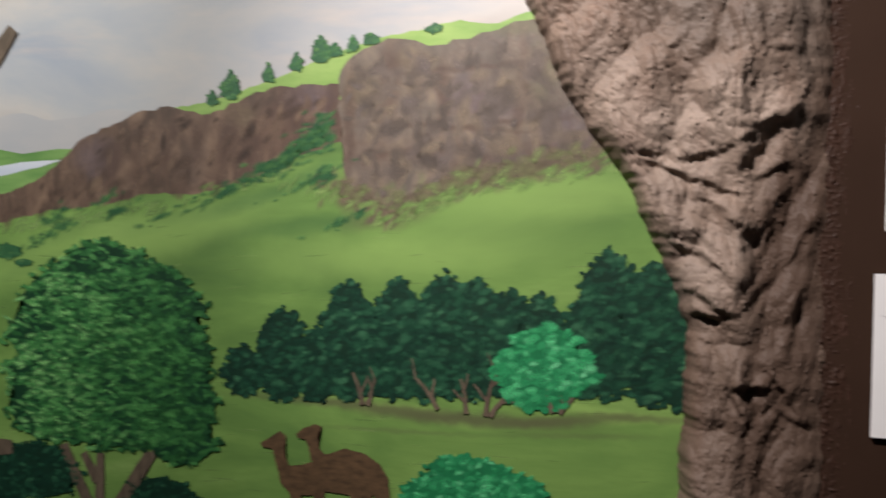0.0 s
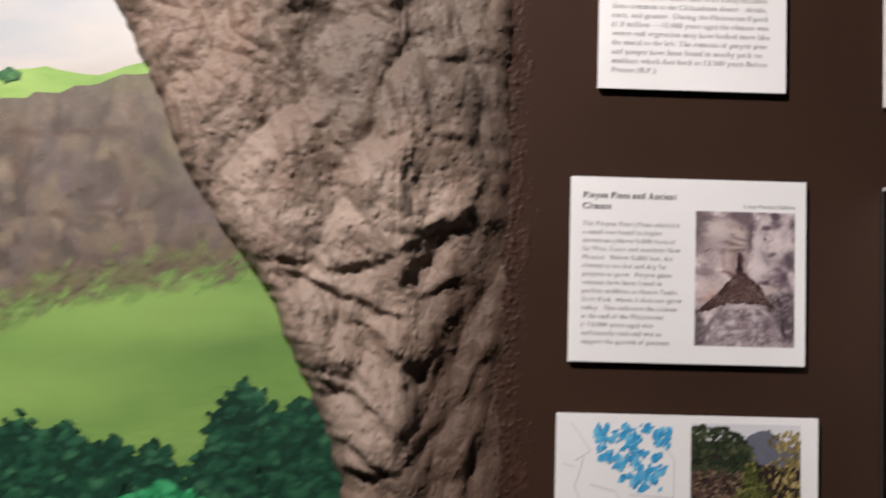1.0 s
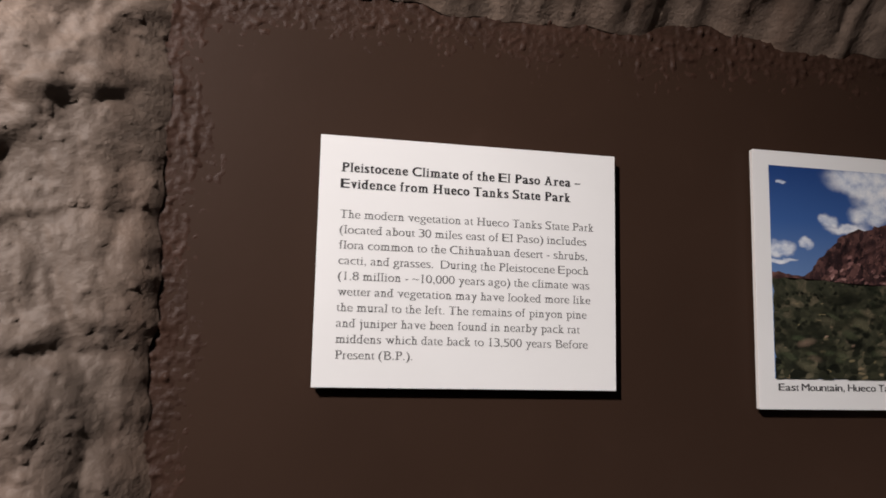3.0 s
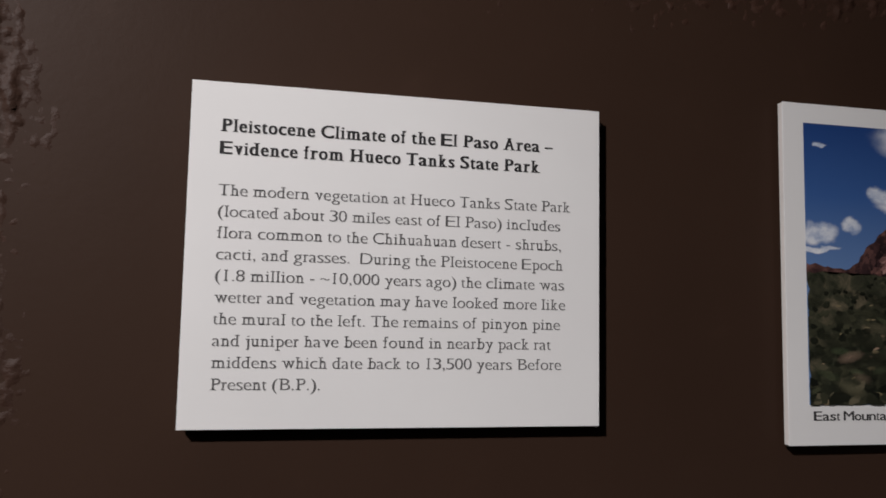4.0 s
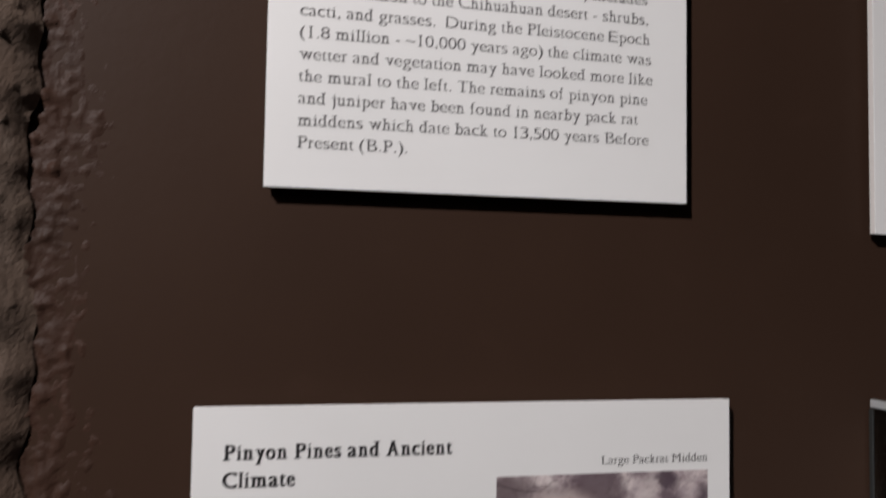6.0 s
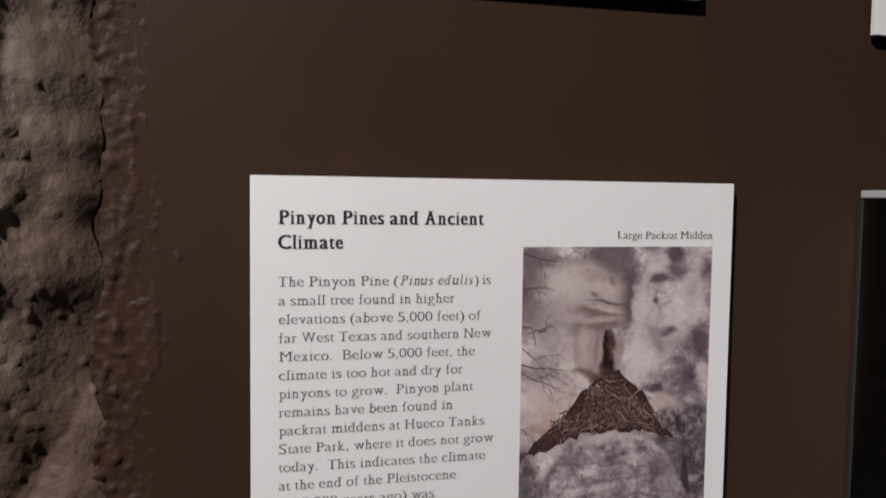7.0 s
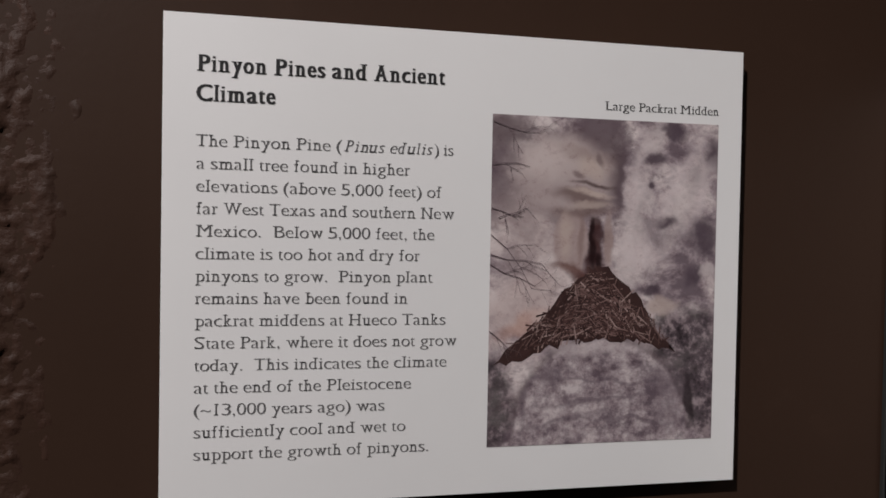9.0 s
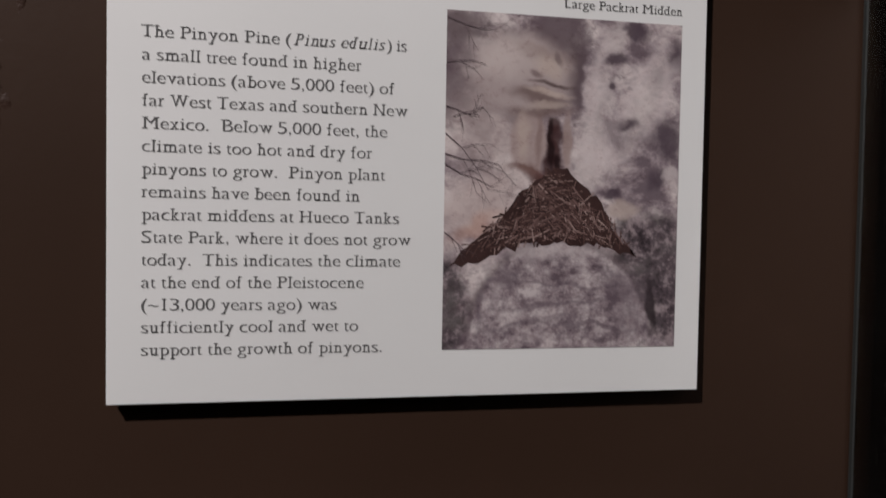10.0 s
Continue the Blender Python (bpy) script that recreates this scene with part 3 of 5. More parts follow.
rock = tagged(new("artificial_rock"), "grey-brown sculpted artificial rock pillar framing the mural", "rock")
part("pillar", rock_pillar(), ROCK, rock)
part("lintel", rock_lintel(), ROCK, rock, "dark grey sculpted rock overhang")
part("plaster_margin", plaster_margin("plaster_margin", 0.245, 0.36, 0.7, 2.09, lambda x, z: 1.20 - (x - 0.262) / 0.055), ROUGH_BROWN, rock, "lumpy plaster edge painted wall brown")
part("plaster_margin", plaster_margin("plaster_margin", 0.262, 1.65, 2.0, 2.16, lambda x, z: (z - 2.04) / 0.06, 0.0008), ROUGH_BROWN, rock, "lumpy plaster edge painted wall brown")

# ---- information boards ----


def board(name, x0, x1, z0, z1, label, front=FRONT_Y):
    """A foam board with a printed sheet on its face, held off the wall by mounting pads."""
    ob = tagged(new(name), label, "information panel", "boards on the display wall")
    part("foam_core", box(x0, x1, front + 0.0012, front + 0.0065, z0, z1, 0.0006), FOAM, ob, "white foam board core")
    part("printed_sheet", box(x0 - 0.0003, x1 + 0.0003, front, front + 0.001, z0 - 0.0003, z1 + 0.0003, 0.0003), CARD, ob)
    for x in (x0 + 0.05, x1 - 0.05):
        part("mounting_pad", box(x - 0.02, x + 0.02, front + 0.0065, WALL_Y - 0.0003, z0 + 0.05, z1 - 0.05, 0.0008), BLACK_BOARD, ob, "dark mounting pad")
    return ob


INK_Y = FRONT_Y - 0.0003

climate = board("climate_board", 0.4029, 0.6964, 1.7390, 1.9719, "white foam board text panel on Pleistocene climate", 1.6545)
CLIMATE_Y = 1.6542
letters("heading_line", "Pleistocene Climate of the El Paso Area –", 0.4223, 0.6598, 1.9380, 0.0087, CLIMATE_Y, climate, 0.02)
letters("heading_line", "Evidence from Hueco Tanks State Park", 0.4223, 0.6499, 1.9225, 0.0087, CLIMATE_Y, climate, 0.02)
for k, (words, right) in enumerate([
    ("The modern vegetation at Hueco Tanks State Park", 0.6737),
    ("(located about 30 miles east of El Paso) includes", 0.6661),
    ("flora common to the Chihuahuan desert - shrubs,", 0.6671),
    ("cacti, and grasses.  During the Pleistocene Epoch", 0.6681),
    ("(1.8 million - ~10,000 years ago) the climate was", 0.6691),
    ("wetter and vegetation may have looked more like", 0.6701),
    ("the mural to the left. The remains of pinyon pine", 0.6661),
    ("and juniper have been found in nearby pack rat", 0.6590),
    ("middens which date back to 13,500 years Before", 0.6671),
    ("Present (B.P.).", 0.4951),
]):
    letters("text_line", words, 0.4228, right, 1.8940 - 0.0144 * k, 0.0079, CLIMATE_Y, climate, ink=TEXT_INK)

pinyon = board("pinyon_board", 0.3645, 0.730, 1.3155, 1.600, "white foam board panel with text and midden photograph")
letters("heading_line", "Pinyon Pines and Ancient", 0.3825, 0.528, 1.5675, 0.0094, INK_Y, pinyon, 0.02)
letters("heading_line", "Climate", 0.3825, 0.427, 1.5505, 0.0094, INK_Y, pinyon, 0.02)
letters("text_line", "The Pinyon Pine (", 0.3825, 0.4660, 1.5245, 0.0070, INK_Y, pinyon, ink=TEXT_INK)
letters("text_line", "Pinus edulis", 0.4672, 0.5210, 1.5245, 0.0070, INK_Y, pinyon, 0.0, 0.28, TEXT_INK)
letters("text_line", ") is", 0.5220, 0.5340, 1.5245, 0.0070, INK_Y, pinyon, ink=TEXT_INK)
for k, (words, right) in enumerate([
    ("a small tree found in higher", 0.507),
    ("elevations (above 5,000 feet) of", 0.527),
    ("far West Texas and southern New", 0.535),
    ("Mexico.  Below 5,000 feet, the", 0.523),
    ("climate is too hot and dry for", 0.514),
    ("pinyons to grow.  Pinyon plant", 0.522),
    ("remains have been found in", 0.507),
    ("packrat middens at Hueco Tanks", 0.531),
    ("State Park, where it does not grow", 0.538),
    ("today.  This indicates the climate", 0.532),
    ("at the end of the Pleistocene", 0.510),
    ("(~13,000 years ago) was", 0.494),
    ("sufficiently cool and wet to", 0.507),
    ("support the growth of pinyons.", 0.522),
]):
    letters("text_line", words, 0.383, right, 1.5115 - 0.01295 * k, 0.0070, INK_Y, pinyon, ink=TEXT_INK)
letters("caption", "Large Packrat Midden", 0.6325, 0.713, 1.5575, 0.0056, INK_Y, pinyon)

range_board = board("range_board", 0.349, 0.7515, 0.936, 1.236, "white foam board panel with range map and pine photograph")
mountain_board = board("mountain_board", 0.8535, 1.2135, 1.7222, 1.9922, "white foam board panel with desert mountain photograph")
for k in range(2):
    letters("caption", "East Mountain, Hueco Tanks State Park", 0.8748 + 0.0004 * k, 1.0832 + 0.0004 * k, 1.7410, 0.0072, INK_Y - 0.00005 * k, mountain_board, serif=False)

# ---- mural ----
MURAL_RNG = random.Random(11)
setting("wall_mural", box(-3.2, 0.20, MURAL_Y, 1.9, 0.0, 3.0), GALLERY, "painted wall that carries the landscape mural", "wall")
mural = tagged(new("mural"), "painted landscape mural of green meadows, cliffs and dark trees", "mural")


def stuff(name, me, material, parent):
    return tagged(part(name, me, material, parent), kind="stuff")


def layer(k):
    return MURAL_Y - 0.0006 - 0.0003 * k


def sky_paint():
    m = Mat("mural_sky", 0.5, 0.3)
    cloud = m.noise(2.2, 6, 0.6, (0.7, 1, 1.9), (0, -8, 0), 0.4)
    c = m.ramp(cloud, [(0.30, srgb(154, 161, 170)), (0.45, srgb(168, 171, 173)), (0.58, srgb(182, 179, 174)), (0.72, srgb(172, 166, 160)), (0.86, srgb(196, 190, 181))])
    streak = m.ramp(m.noise(5, 5, 0.6, (0.5, 1, 3.0), (0, -5, 0)), [(0.55, (0, 0, 0)), (0.75, (1, 1, 1))])
    c = m.mix(m.math("MULTIPLY", streak, 0.35), c, srgb(208, 190, 172))
    return m.colour(c).bump(m.noise(200, 3), 0.05, 0.001).m


def meadow_paint():
    m = Mat("mural_meadow", 0.5, 0.3)
    wash = m.noise(2.6, 5, 0.55, (0.8, 1, 2.4), (0, 10, 0), 0.5)
    c = m.ramp(wash, [(0.28, srgb(80, 112, 58)), (0.46, srgb(100, 134, 68)), (0.60, srgb(114, 148, 76)), (0.78, srgb(134, 164, 92))])
    hair = m.ramp(m.noise(26, 5, 0.65, (0.5, 1, 3.2), (0, 8, 0)), [(0.45, (0, 0, 0)), (0.7, (1, 1, 1))])
    c = m.mix(m.math("MULTIPLY", hair, 0.3), c, srgb(92, 124, 60))
    dark = m.ramp(m.noise(4, 4, 0.6, (0.6, 1, 2.6), (0, 14, 0)), [(0.58, (0, 0, 0)), (0.74, (1, 1, 1))])
    c = m.mix(m.math("MULTIPLY", dark, 0.25), c, srgb(78, 112, 58))
    for x, z, rx, rz, turn in [(-1.363, 1.36, 0.05, 0.012, -8), (-1.57, 1.188, 0.12, 0.014, -20), (-1.129, 1.318, 0.16, 0.018, -14), (-0.979, 1.353, 0.14, 0.016, -20), (-0.835, 1.406, 0.12, 0.016, -24), (-1.47, 1.276, 0.16, 0.022, -22), (-0.79, 1.304, 0.2, 0.02, -6)]:
        c = m.patch(c, srgb(66, 104, 58), 0.4, x, z, rx, rz, edge=0.6, turn=turn, wob=0.02, scale=14)
    for x, z, rx, rz, turn in [(-1.50, 1.22, 0.30, 0.06, -14), (-1.15, 1.28, 0.20, 0.04, -12), (-0.275, 1.373, 0.26, 0.05, -6), (-0.597, 1.245, 0.3, 0.05, -4), (-0.215, 0.94, 0.2, 0.012, 2), (-0.667, 0.909, 0.25, 0.012, 4)]:
        c = m.patch(c, srgb(146, 178, 96), 0.5, x, z, rx, rz, edge=0.8, turn=turn, wob=0.03, scale=8)
    for x, z, rx, rz, turn, amount in [(-0.80, 0.907, 0.16, 0.009, 0, 0.6), (-0.60, 0.901, 0.17, 0.012, 2, 0.75), (-0.40, 0.897, 0.19, 0.014, -1, 0.8), (-0.22, 0.910, 0.13, 0.011, -8, 0.75), (-0.07, 0.929, 0.10, 0.007, 0, 0.6), (-0.58, 0.857, 0.16, 0.005, -2, 0.35), (-0.20, 0.880, 0.14, 0.006, -4, 0.35)]:
        c = m.patch(c, srgb(86, 88, 62), amount, x, z, rx, rz, edge=0.8, turn=turn, wob=0.010, scale=30)
    for x, z, rx, rz, turn in [(-0.6, 1.342, 0.1, 0.026, -14), (-0.681, 1.359, 0.07, 0.026, 20), (-0.504, 1.376, 0.09, 0.02, -18), (-0.41, 1.402, 0.1, 0.016, -12), (-0.277, 1.429, 0.12, 0.014, -10), (-0.16, 1.446, 0.1, 0.014, -10), (-0.709, 1.388, 0.03, 0.04, 0)]:
        c = m.patch(c, srgb(98, 96, 68), 0.75, x, z, rx, rz, edge=0.8, turn=turn, wob=0.03, scale=18)
    return m.colour(c).bump(m.noise(200, 3), 0.05, 0.001).m


def cliff_paint(name, stops, lean, darks, tints, grass=()):
    """Scumbled cliff: soft upright hollows and tinted beds over a mottled ground."""
    m = Mat(name, 0.5, 0.3)
    c = m.ramp(m.noise(9, 7, 0.64, (1.6, 1, 0.8), (0, lean, 0), 0.9), stops)
    for x, z, rx, rz, turn, tone in tints:
        c = m.patch(c, ((0.125, 0.096, 0.108), (0.165, 0.126, 0.072), (0.115, 0.110, 0.055), (0.14, 0.100, 0.078))[int(tone)], 0.55, x, z, rx, rz, edge=0.6, turn=turn, wob=0.03, scale=12)
    vein = m.ramp(m.noise(7, 5, 0.6, (1.2, 1, 1.7), (0, lean, 0), 0.6), [(0.46, (0, 0, 0)), (0.50, (1, 1, 1)), (0.54, (0, 0, 0))])
    c = m.mix(m.math("MULTIPLY", vein, 0.3), c, srgb(84, 66, 58))
    for x, z, rx, rz, turn in darks:
        c = m.patch(c, srgb(78, 60, 52), 0.65, x, z, rx, rz, edge=0.7, turn=turn, wob=0.025, scale=14)
    for x, z, rx, rz, turn in grass:
        c = m.patch(c, srgb(100, 116, 66), 0.7, x, z, rx, rz, edge=0.8, turn=turn, wob=0.04, scale=20)
    speck = m.ramp(m.noise(46, 5, 0.7), [(0.55, (0, 0, 0)), (0.70, (1, 1, 1))])
    return m.colour(m.mix(m.math("MULTIPLY", speck, 0.25), c, srgb(150, 130, 112))).m


SKY, MEADOW = sky_paint(), meadow_paint()
FAR_HILL = brushed("mural_far_mountains", [(0.3, srgb(164, 166, 168)), (0.7, srgb(180, 176, 172))], 4, (1, 1, 2))
FAR_GREEN = brushed("mural_far_plain", [(0.3, srgb(84, 128, 66)), (0.7, srgb(134, 168, 98))], 6, (0.6, 1, 3))
RIVER = brushed("mural_river", [(0.3, srgb(184, 192, 204)), (0.7, srgb(206, 210, 216))], 6, (0.5, 1, 3))
CREST = brushed("mural_crest_grass", [(0.3, srgb(112, 150, 72)), (0.7, srgb(156, 184, 104))], 8, (0.6, 1, 2), (0, -18, 0))
CLIFF_A = cliff_paint("mural_shaded_cliff", [(0.38, srgb(80, 66, 56)), (0.5, srgb(102, 83, 70)), (0.63, srgb(128, 106, 88))], -16, [(-0.876, 1.55, 0.05, 0.07, 14), (-1.028, 1.492, 0.025, 0.08, 16), (-1.098, 1.513, 0.02, 0.06, 16), (-1.182, 1.48, 0.02, 0.07, 14), (-1.261, 1.46, 0.02, 0.06, 14), (-0.954, 1.485, 0.03, 0.07, 18), (-0.756, 1.56, 0.02, 0.08, 0), (-1.342, 1.446, 0.02, 0.05, 20)], [(-0.986, 1.552, 0.05, 0.03, 10, 1), (-1.118, 1.446, 0.04, 0.05, 10, 3), (-1.392, 1.461, 0.06, 0.05, 10, 0), (-0.813, 1.587, 0.06, 0.04, 0, 0)])
CLIFF_B = cliff_paint("mural_pale_cliff", [(0.36, srgb(92, 85, 78)), (0.5, srgb(110, 100, 89)), (0.64, srgb(132, 118, 102))], 0, [(-0.622, 1.62, 0.022, 0.11, 4), (-0.498, 1.592, 0.014, 0.07, 0), (-0.323, 1.588, 0.014, 0.12, 2), (-0.721, 1.534, 0.014, 0.12, 0), (-0.476, 1.524, 0.2, 0.006, 4), (-0.417, 1.651, 0.16, 0.006, -4), (-0.352, 1.534, 0.14, 0.006, -5), (-0.578, 1.47, 0.1, 0.007, -6), (-0.254, 1.456, 0.2, 0.03, -6)], [(-0.689, 1.61, 0.04, 0.05, 0, 1), (-0.44, 1.591, 0.05, 0.04, 0, 0), (-0.283, 1.634, 0.04, 0.06, 0, 2), (-0.558, 1.668, 0.05, 0.03, 0, 1), (-0.378, 1.565, 0.07, 0.03, 0, 0), (-0.5, 1.469, 0.12, 0.03, 0, 3), (-0.232, 1.503, 0.06, 0.05, 0, 0), (-0.309, 1.73, 0.1, 0.02, 0, 2), (-0.671, 1.47, 0.05, 0.04, 0, 3)], [(-0.6, 1.335, 0.07, 0.02, -14), (-0.667, 1.349, 0.05, 0.02, 20), (-0.543, 1.389, 0.014, 0.03, 0), (-0.454, 1.408, 0.02, 0.016, 0), (-0.51, 1.371, 0.06, 0.012, -18), (-0.41, 1.401, 0.07, 0.01, -12), (-0.313, 1.425, 0.07, 0.009, -10), (-0.23, 1.442, 0.014, 0.03, 0), (-0.161, 1.45, 0.08, 0.01, -10), (-0.615, 1.376, 0.02, 0.02, 0)])
SCREE = washes("mural_scree", [(0.0, srgb(100, 90, 76)), (0.3, srgb(112, 100, 84)), (0.5, srgb(110, 116, 78)), (0.7, srgb(118, 104, 86)), (1.0, srgb(118, 140, 84))])
GRASS_DABS = washes("mural_grass_strokes", [(0.0, srgb(100, 128, 72)), (0.4, srgb(112, 142, 78)), (0.75, srgb(122, 152, 86)), (1.0, srgb(142, 168, 100))])
SHADE = (dabs("mural_slope_shrubs", [(0.0, srgb(38, 84, 56)), (0.5, srgb(58, 104, 64)), (1.0, srgb(88, 132, 74))]),
    washes("mural_shrub_lights", [(0.0, srgb(48, 92, 60)), (0.5, srgb(70, 116, 70)), (1.0, srgb(104, 146, 86))]))
SLOPE_WASH = washes("mural_slope_wash", [(0.0, srgb(38, 84, 56)), (0.5, srgb(56, 102, 62)), (1.0, srgb(84, 128, 72))])
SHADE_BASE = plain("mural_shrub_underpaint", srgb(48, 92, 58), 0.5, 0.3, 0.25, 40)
CLIFF_DABS = washes("mural_cliff_strokes", [(0.0, srgb(86, 78, 72)), (0.35, srgb(100, 90, 81)), (0.6, srgb(110, 100, 95)), (0.85, srgb(122, 109, 93)), (1.0, srgb(134, 120, 102))])
SHADED_DABS = washes("mural_shaded_cliff_strokes", [(0.0, srgb(66, 54, 48)), (0.4, srgb(92, 75, 64)), (0.7, srgb(110, 90, 78)), (1.0, srgb(138, 116, 96))])
WOOD_BASE = plain("mural_wood_underpaint", srgb(18, 48, 34), 0.5, 0.3, 0.25, 30)
WOOD = (dabs("mural_wood_foliage", [(0.00, srgb(15, 42, 32)), (0.40, srgb(20, 54, 40)), (0.80, srgb(28, 68, 49)), (1.00, srgb(38, 82, 58))], 0.5, 0.86, 1.22, 0.45),
    washes("mural_wood_lights", [(0.00, srgb(16, 44, 34)), (0.45, srgb(28, 70, 50)), (0.80, srgb(44, 94, 66)), (1.00, srgb(66, 118, 84))]))
BUSH_BASE = plain("mural_bush_underpaint", srgb(28, 108, 66), 0.5, 0.3, 0.25, 40)
BUSH = (dabs("mural_bush_foliage", [(0.00, srgb(26, 98, 62)), (0.50, srgb(38, 130, 80)), (1.00, srgb(56, 156, 98))], 0.5, 0.90, 1.12, 0.45),
    washes("mural_bush_lights", [(0.00, srgb(30, 110, 70)), (0.40, srgb(50, 150, 94)), (0.80, srgb(80, 184, 122)), (1.00, srgb(116, 208, 150))]))
TREE_BASE = plain("mural_tree_underpaint", srgb(20, 56, 34), 0.5, 0.3, 0.3, 30)
TREE = (dabs("mural_tree_foliage", [(0.00, srgb(22, 54, 32)), (0.35, srgb(36, 82, 46)), (0.70, srgb(52, 108, 58)), (1.00, srgb(72, 134, 74))], 0.5, 0.66, 1.22, 0.25, -1.5, -1.05),
    washes("mural_tree_lights", [(0.00, srgb(22, 56, 32)), (0.25, srgb(46, 100, 52)), (0.55, srgb(82, 148, 80)), (1.00, srgb(138, 196, 120))], -1.55, -1.05))
TRUNK = brushed("mural_trunk", [(0.3, srgb(72, 62, 52)), (0.7, srgb(112, 98, 82))], 40, (3, 1, 0.6))
TAWNY = brushed("mural_tawny_shape", [(0.3, srgb(66, 52, 38)), (0.7, srgb(100, 78, 56))], 60, (0.6, 1, 1.4))

# broad fields of paint
part("sky", sheet([(-3.1, 0.4), (0.19, 0.4), (0.19, 2.9), (-3.1, 2.9)], layer(0)), SKY, mural)
far = [(-3.0, 1.58)] + [(-1.692, 1.567), (-1.611, 1.577), (-1.523, 1.556), (-1.429, 1.565), (-1.347, 1.583), (-1.289, 1.571), (-1.247, 1.529), (-1.242, 1.391), (-1.685, 1.389)] + [(-3.0, 1.30)]
part("far_range", sheet(ragged(far, 0.004, 0.03, MURAL_RNG), layer(1)), FAR_HILL, mural)
plain_far = [(-3.0, 1.50)] + [(-1.689, 1.485), (-1.616, 1.473), (-1.546, 1.481), (-1.46, 1.484), (-1.44, 1.39), (-1.684, 1.36)] + [(-3.0, 1.30)]
part("far_plain", sheet(ragged(plain_far, 0.003, 0.04, MURAL_RNG), layer(2)), FAR_GREEN, mural)
river = [(-3.0, 1.42)] + [(-1.687, 1.441), (-1.58, 1.453), (-1.485, 1.457), (-1.562, 1.438), (-1.686, 1.415)] + [(-3.0, 1.39)]
part("river", sheet(ragged(river, 0.002, 0.03, MURAL_RNG), layer(3)), RIVER, mural)
crest = [(-1.17, 1.579), (-1.032, 1.603), (-0.929, 1.636), (-0.83, 1.668), (-0.747, 1.698), (-0.666, 1.723), (-0.534, 1.742), (-0.465, 1.756), (-0.425, 1.746), (-0.38, 1.744), (-0.322, 1.764), (-0.216, 1.778)] + [(0.1, 1.80), (0.1, 1.50), (-0.9, 1.45), (-1.15, 1.50)]
part("crest", sheet(ragged(crest, 0.003, 0.02, MURAL_RNG), layer(4)), CREST, mural)
field = [(-3.0, 1.20)] + [(-1.682, 1.323), (-1.472, 1.347), (-1.116, 1.392), (-0.909, 1.445), (-0.80, 1.475), (-0.72, 1.505), (-0.06, 1.489)] + [(0.18, 1.47), (0.18, 0.42), (-3.0, 0.42)]
part("meadow", sheet(ragged(field, 0.004, 0.03, MURAL_RNG), layer(5)), MEADOW, mural)
cliff_a = [(-3.0, 1.28)] + [(-1.684, 1.367), (-1.613, 1.389), (-1.544, 1.418), (-1.48, 1.464), (-1.427, 1.51), (-1.378, 1.533), (-1.321, 1.551), (-1.281, 1.571), (-1.225, 1.575), (-1.186, 1.585), (-1.138, 1.573), (-1.076, 1.564), (-1.002, 1.589), (-0.914, 1.621), (-0.821, 1.626), (-0.742, 1.625), (-0.732, 1.496), (-0.795, 1.474), (-0.908, 1.428), (-1.025, 1.392), (-1.116, 1.372), (-1.242, 1.371), (-1.371, 1.346), (-1.506, 1.33), (-1.681, 1.294)] + [(-3.0, 1.22)]
part("shaded_cliff", sheet(ragged(cliff_a, 0.005, 0.018, MURAL_RNG), layer(6)), CLIFF_A, mural)
cliff_b = [(-0.744, 1.611), (-0.737, 1.656), (-0.712, 1.689), (-0.672, 1.708), (-0.612, 1.723), (-0.566, 1.716), (-0.533, 1.702), (-0.457, 1.713), (-0.395, 1.725), (-0.322, 1.748), (-0.181, 1.759), (-0.104, 1.467), (-0.23, 1.446), (-0.349, 1.423), (-0.435, 1.406), (-0.51, 1.377), (-0.568, 1.355), (-0.613, 1.33), (-0.667, 1.35), (-0.716, 1.388), (-0.735, 1.496)]
part("pale_cliff", sheet(ragged(cliff_b, 0.005, 0.018, MURAL_RNG), layer(7)), CLIFF_B, mural)

def scatter(n, x0, x1, low, high, s0, s1, rng):
    return [(x, low(x) + (high(x) - low(x)) * rng.random(), rng.uniform(s0, s1)) for x in (rng.uniform(x0, x1) for _ in range(n))]


def foot(x):
    """The cliff's foot on the slope."""
    return float(np.interp(x, [-3.0, -1.7, -1.13, -0.92, -0.75, -0.62, -0.44, -0.16, 0.1], [1.22, 1.29, 1.365, 1.425, 1.39, 1.325, 1.40, 1.45, 1.47]))


def along(n, x0, x1, line, spread, s0, s1, rng):
    """Strokes that straggle along a line."""
    return [(x, line(x) + rng.gauss(0, spread), rng.uniform(s0, s1)) for x in (rng.uniform(x0, x1) for _ in range(n))]


def inside(n, points, s0, s1, rng):
    """Strokes strewn over a painted field."""
    out, span = [], list(zip(points, points[1:] + points[:1]))
    x0, x1 = max(-1.75, min(p[0] for p in points)), max(p[0] for p in points)
    z0, z1 = min(p[1] for p in points), max(p[1] for p in points)

    def held(x, z):
        return sum((a[1] > z) != (b[1] > z) and x < a[0] + (z - a[1]) * (b[0] - a[0]) / (b[1] - a[1]) for a, b in span) % 2

    while len(out) < n:
        x, z, s = rng.uniform(x0, x1), rng.uniform(z0, z1), rng.uniform(s0, s1)
        if held(x, z) and held(x, z + 0.6 * s) and held(x - 0.5 * s, z):
            out.append((x, z, s))
    return out


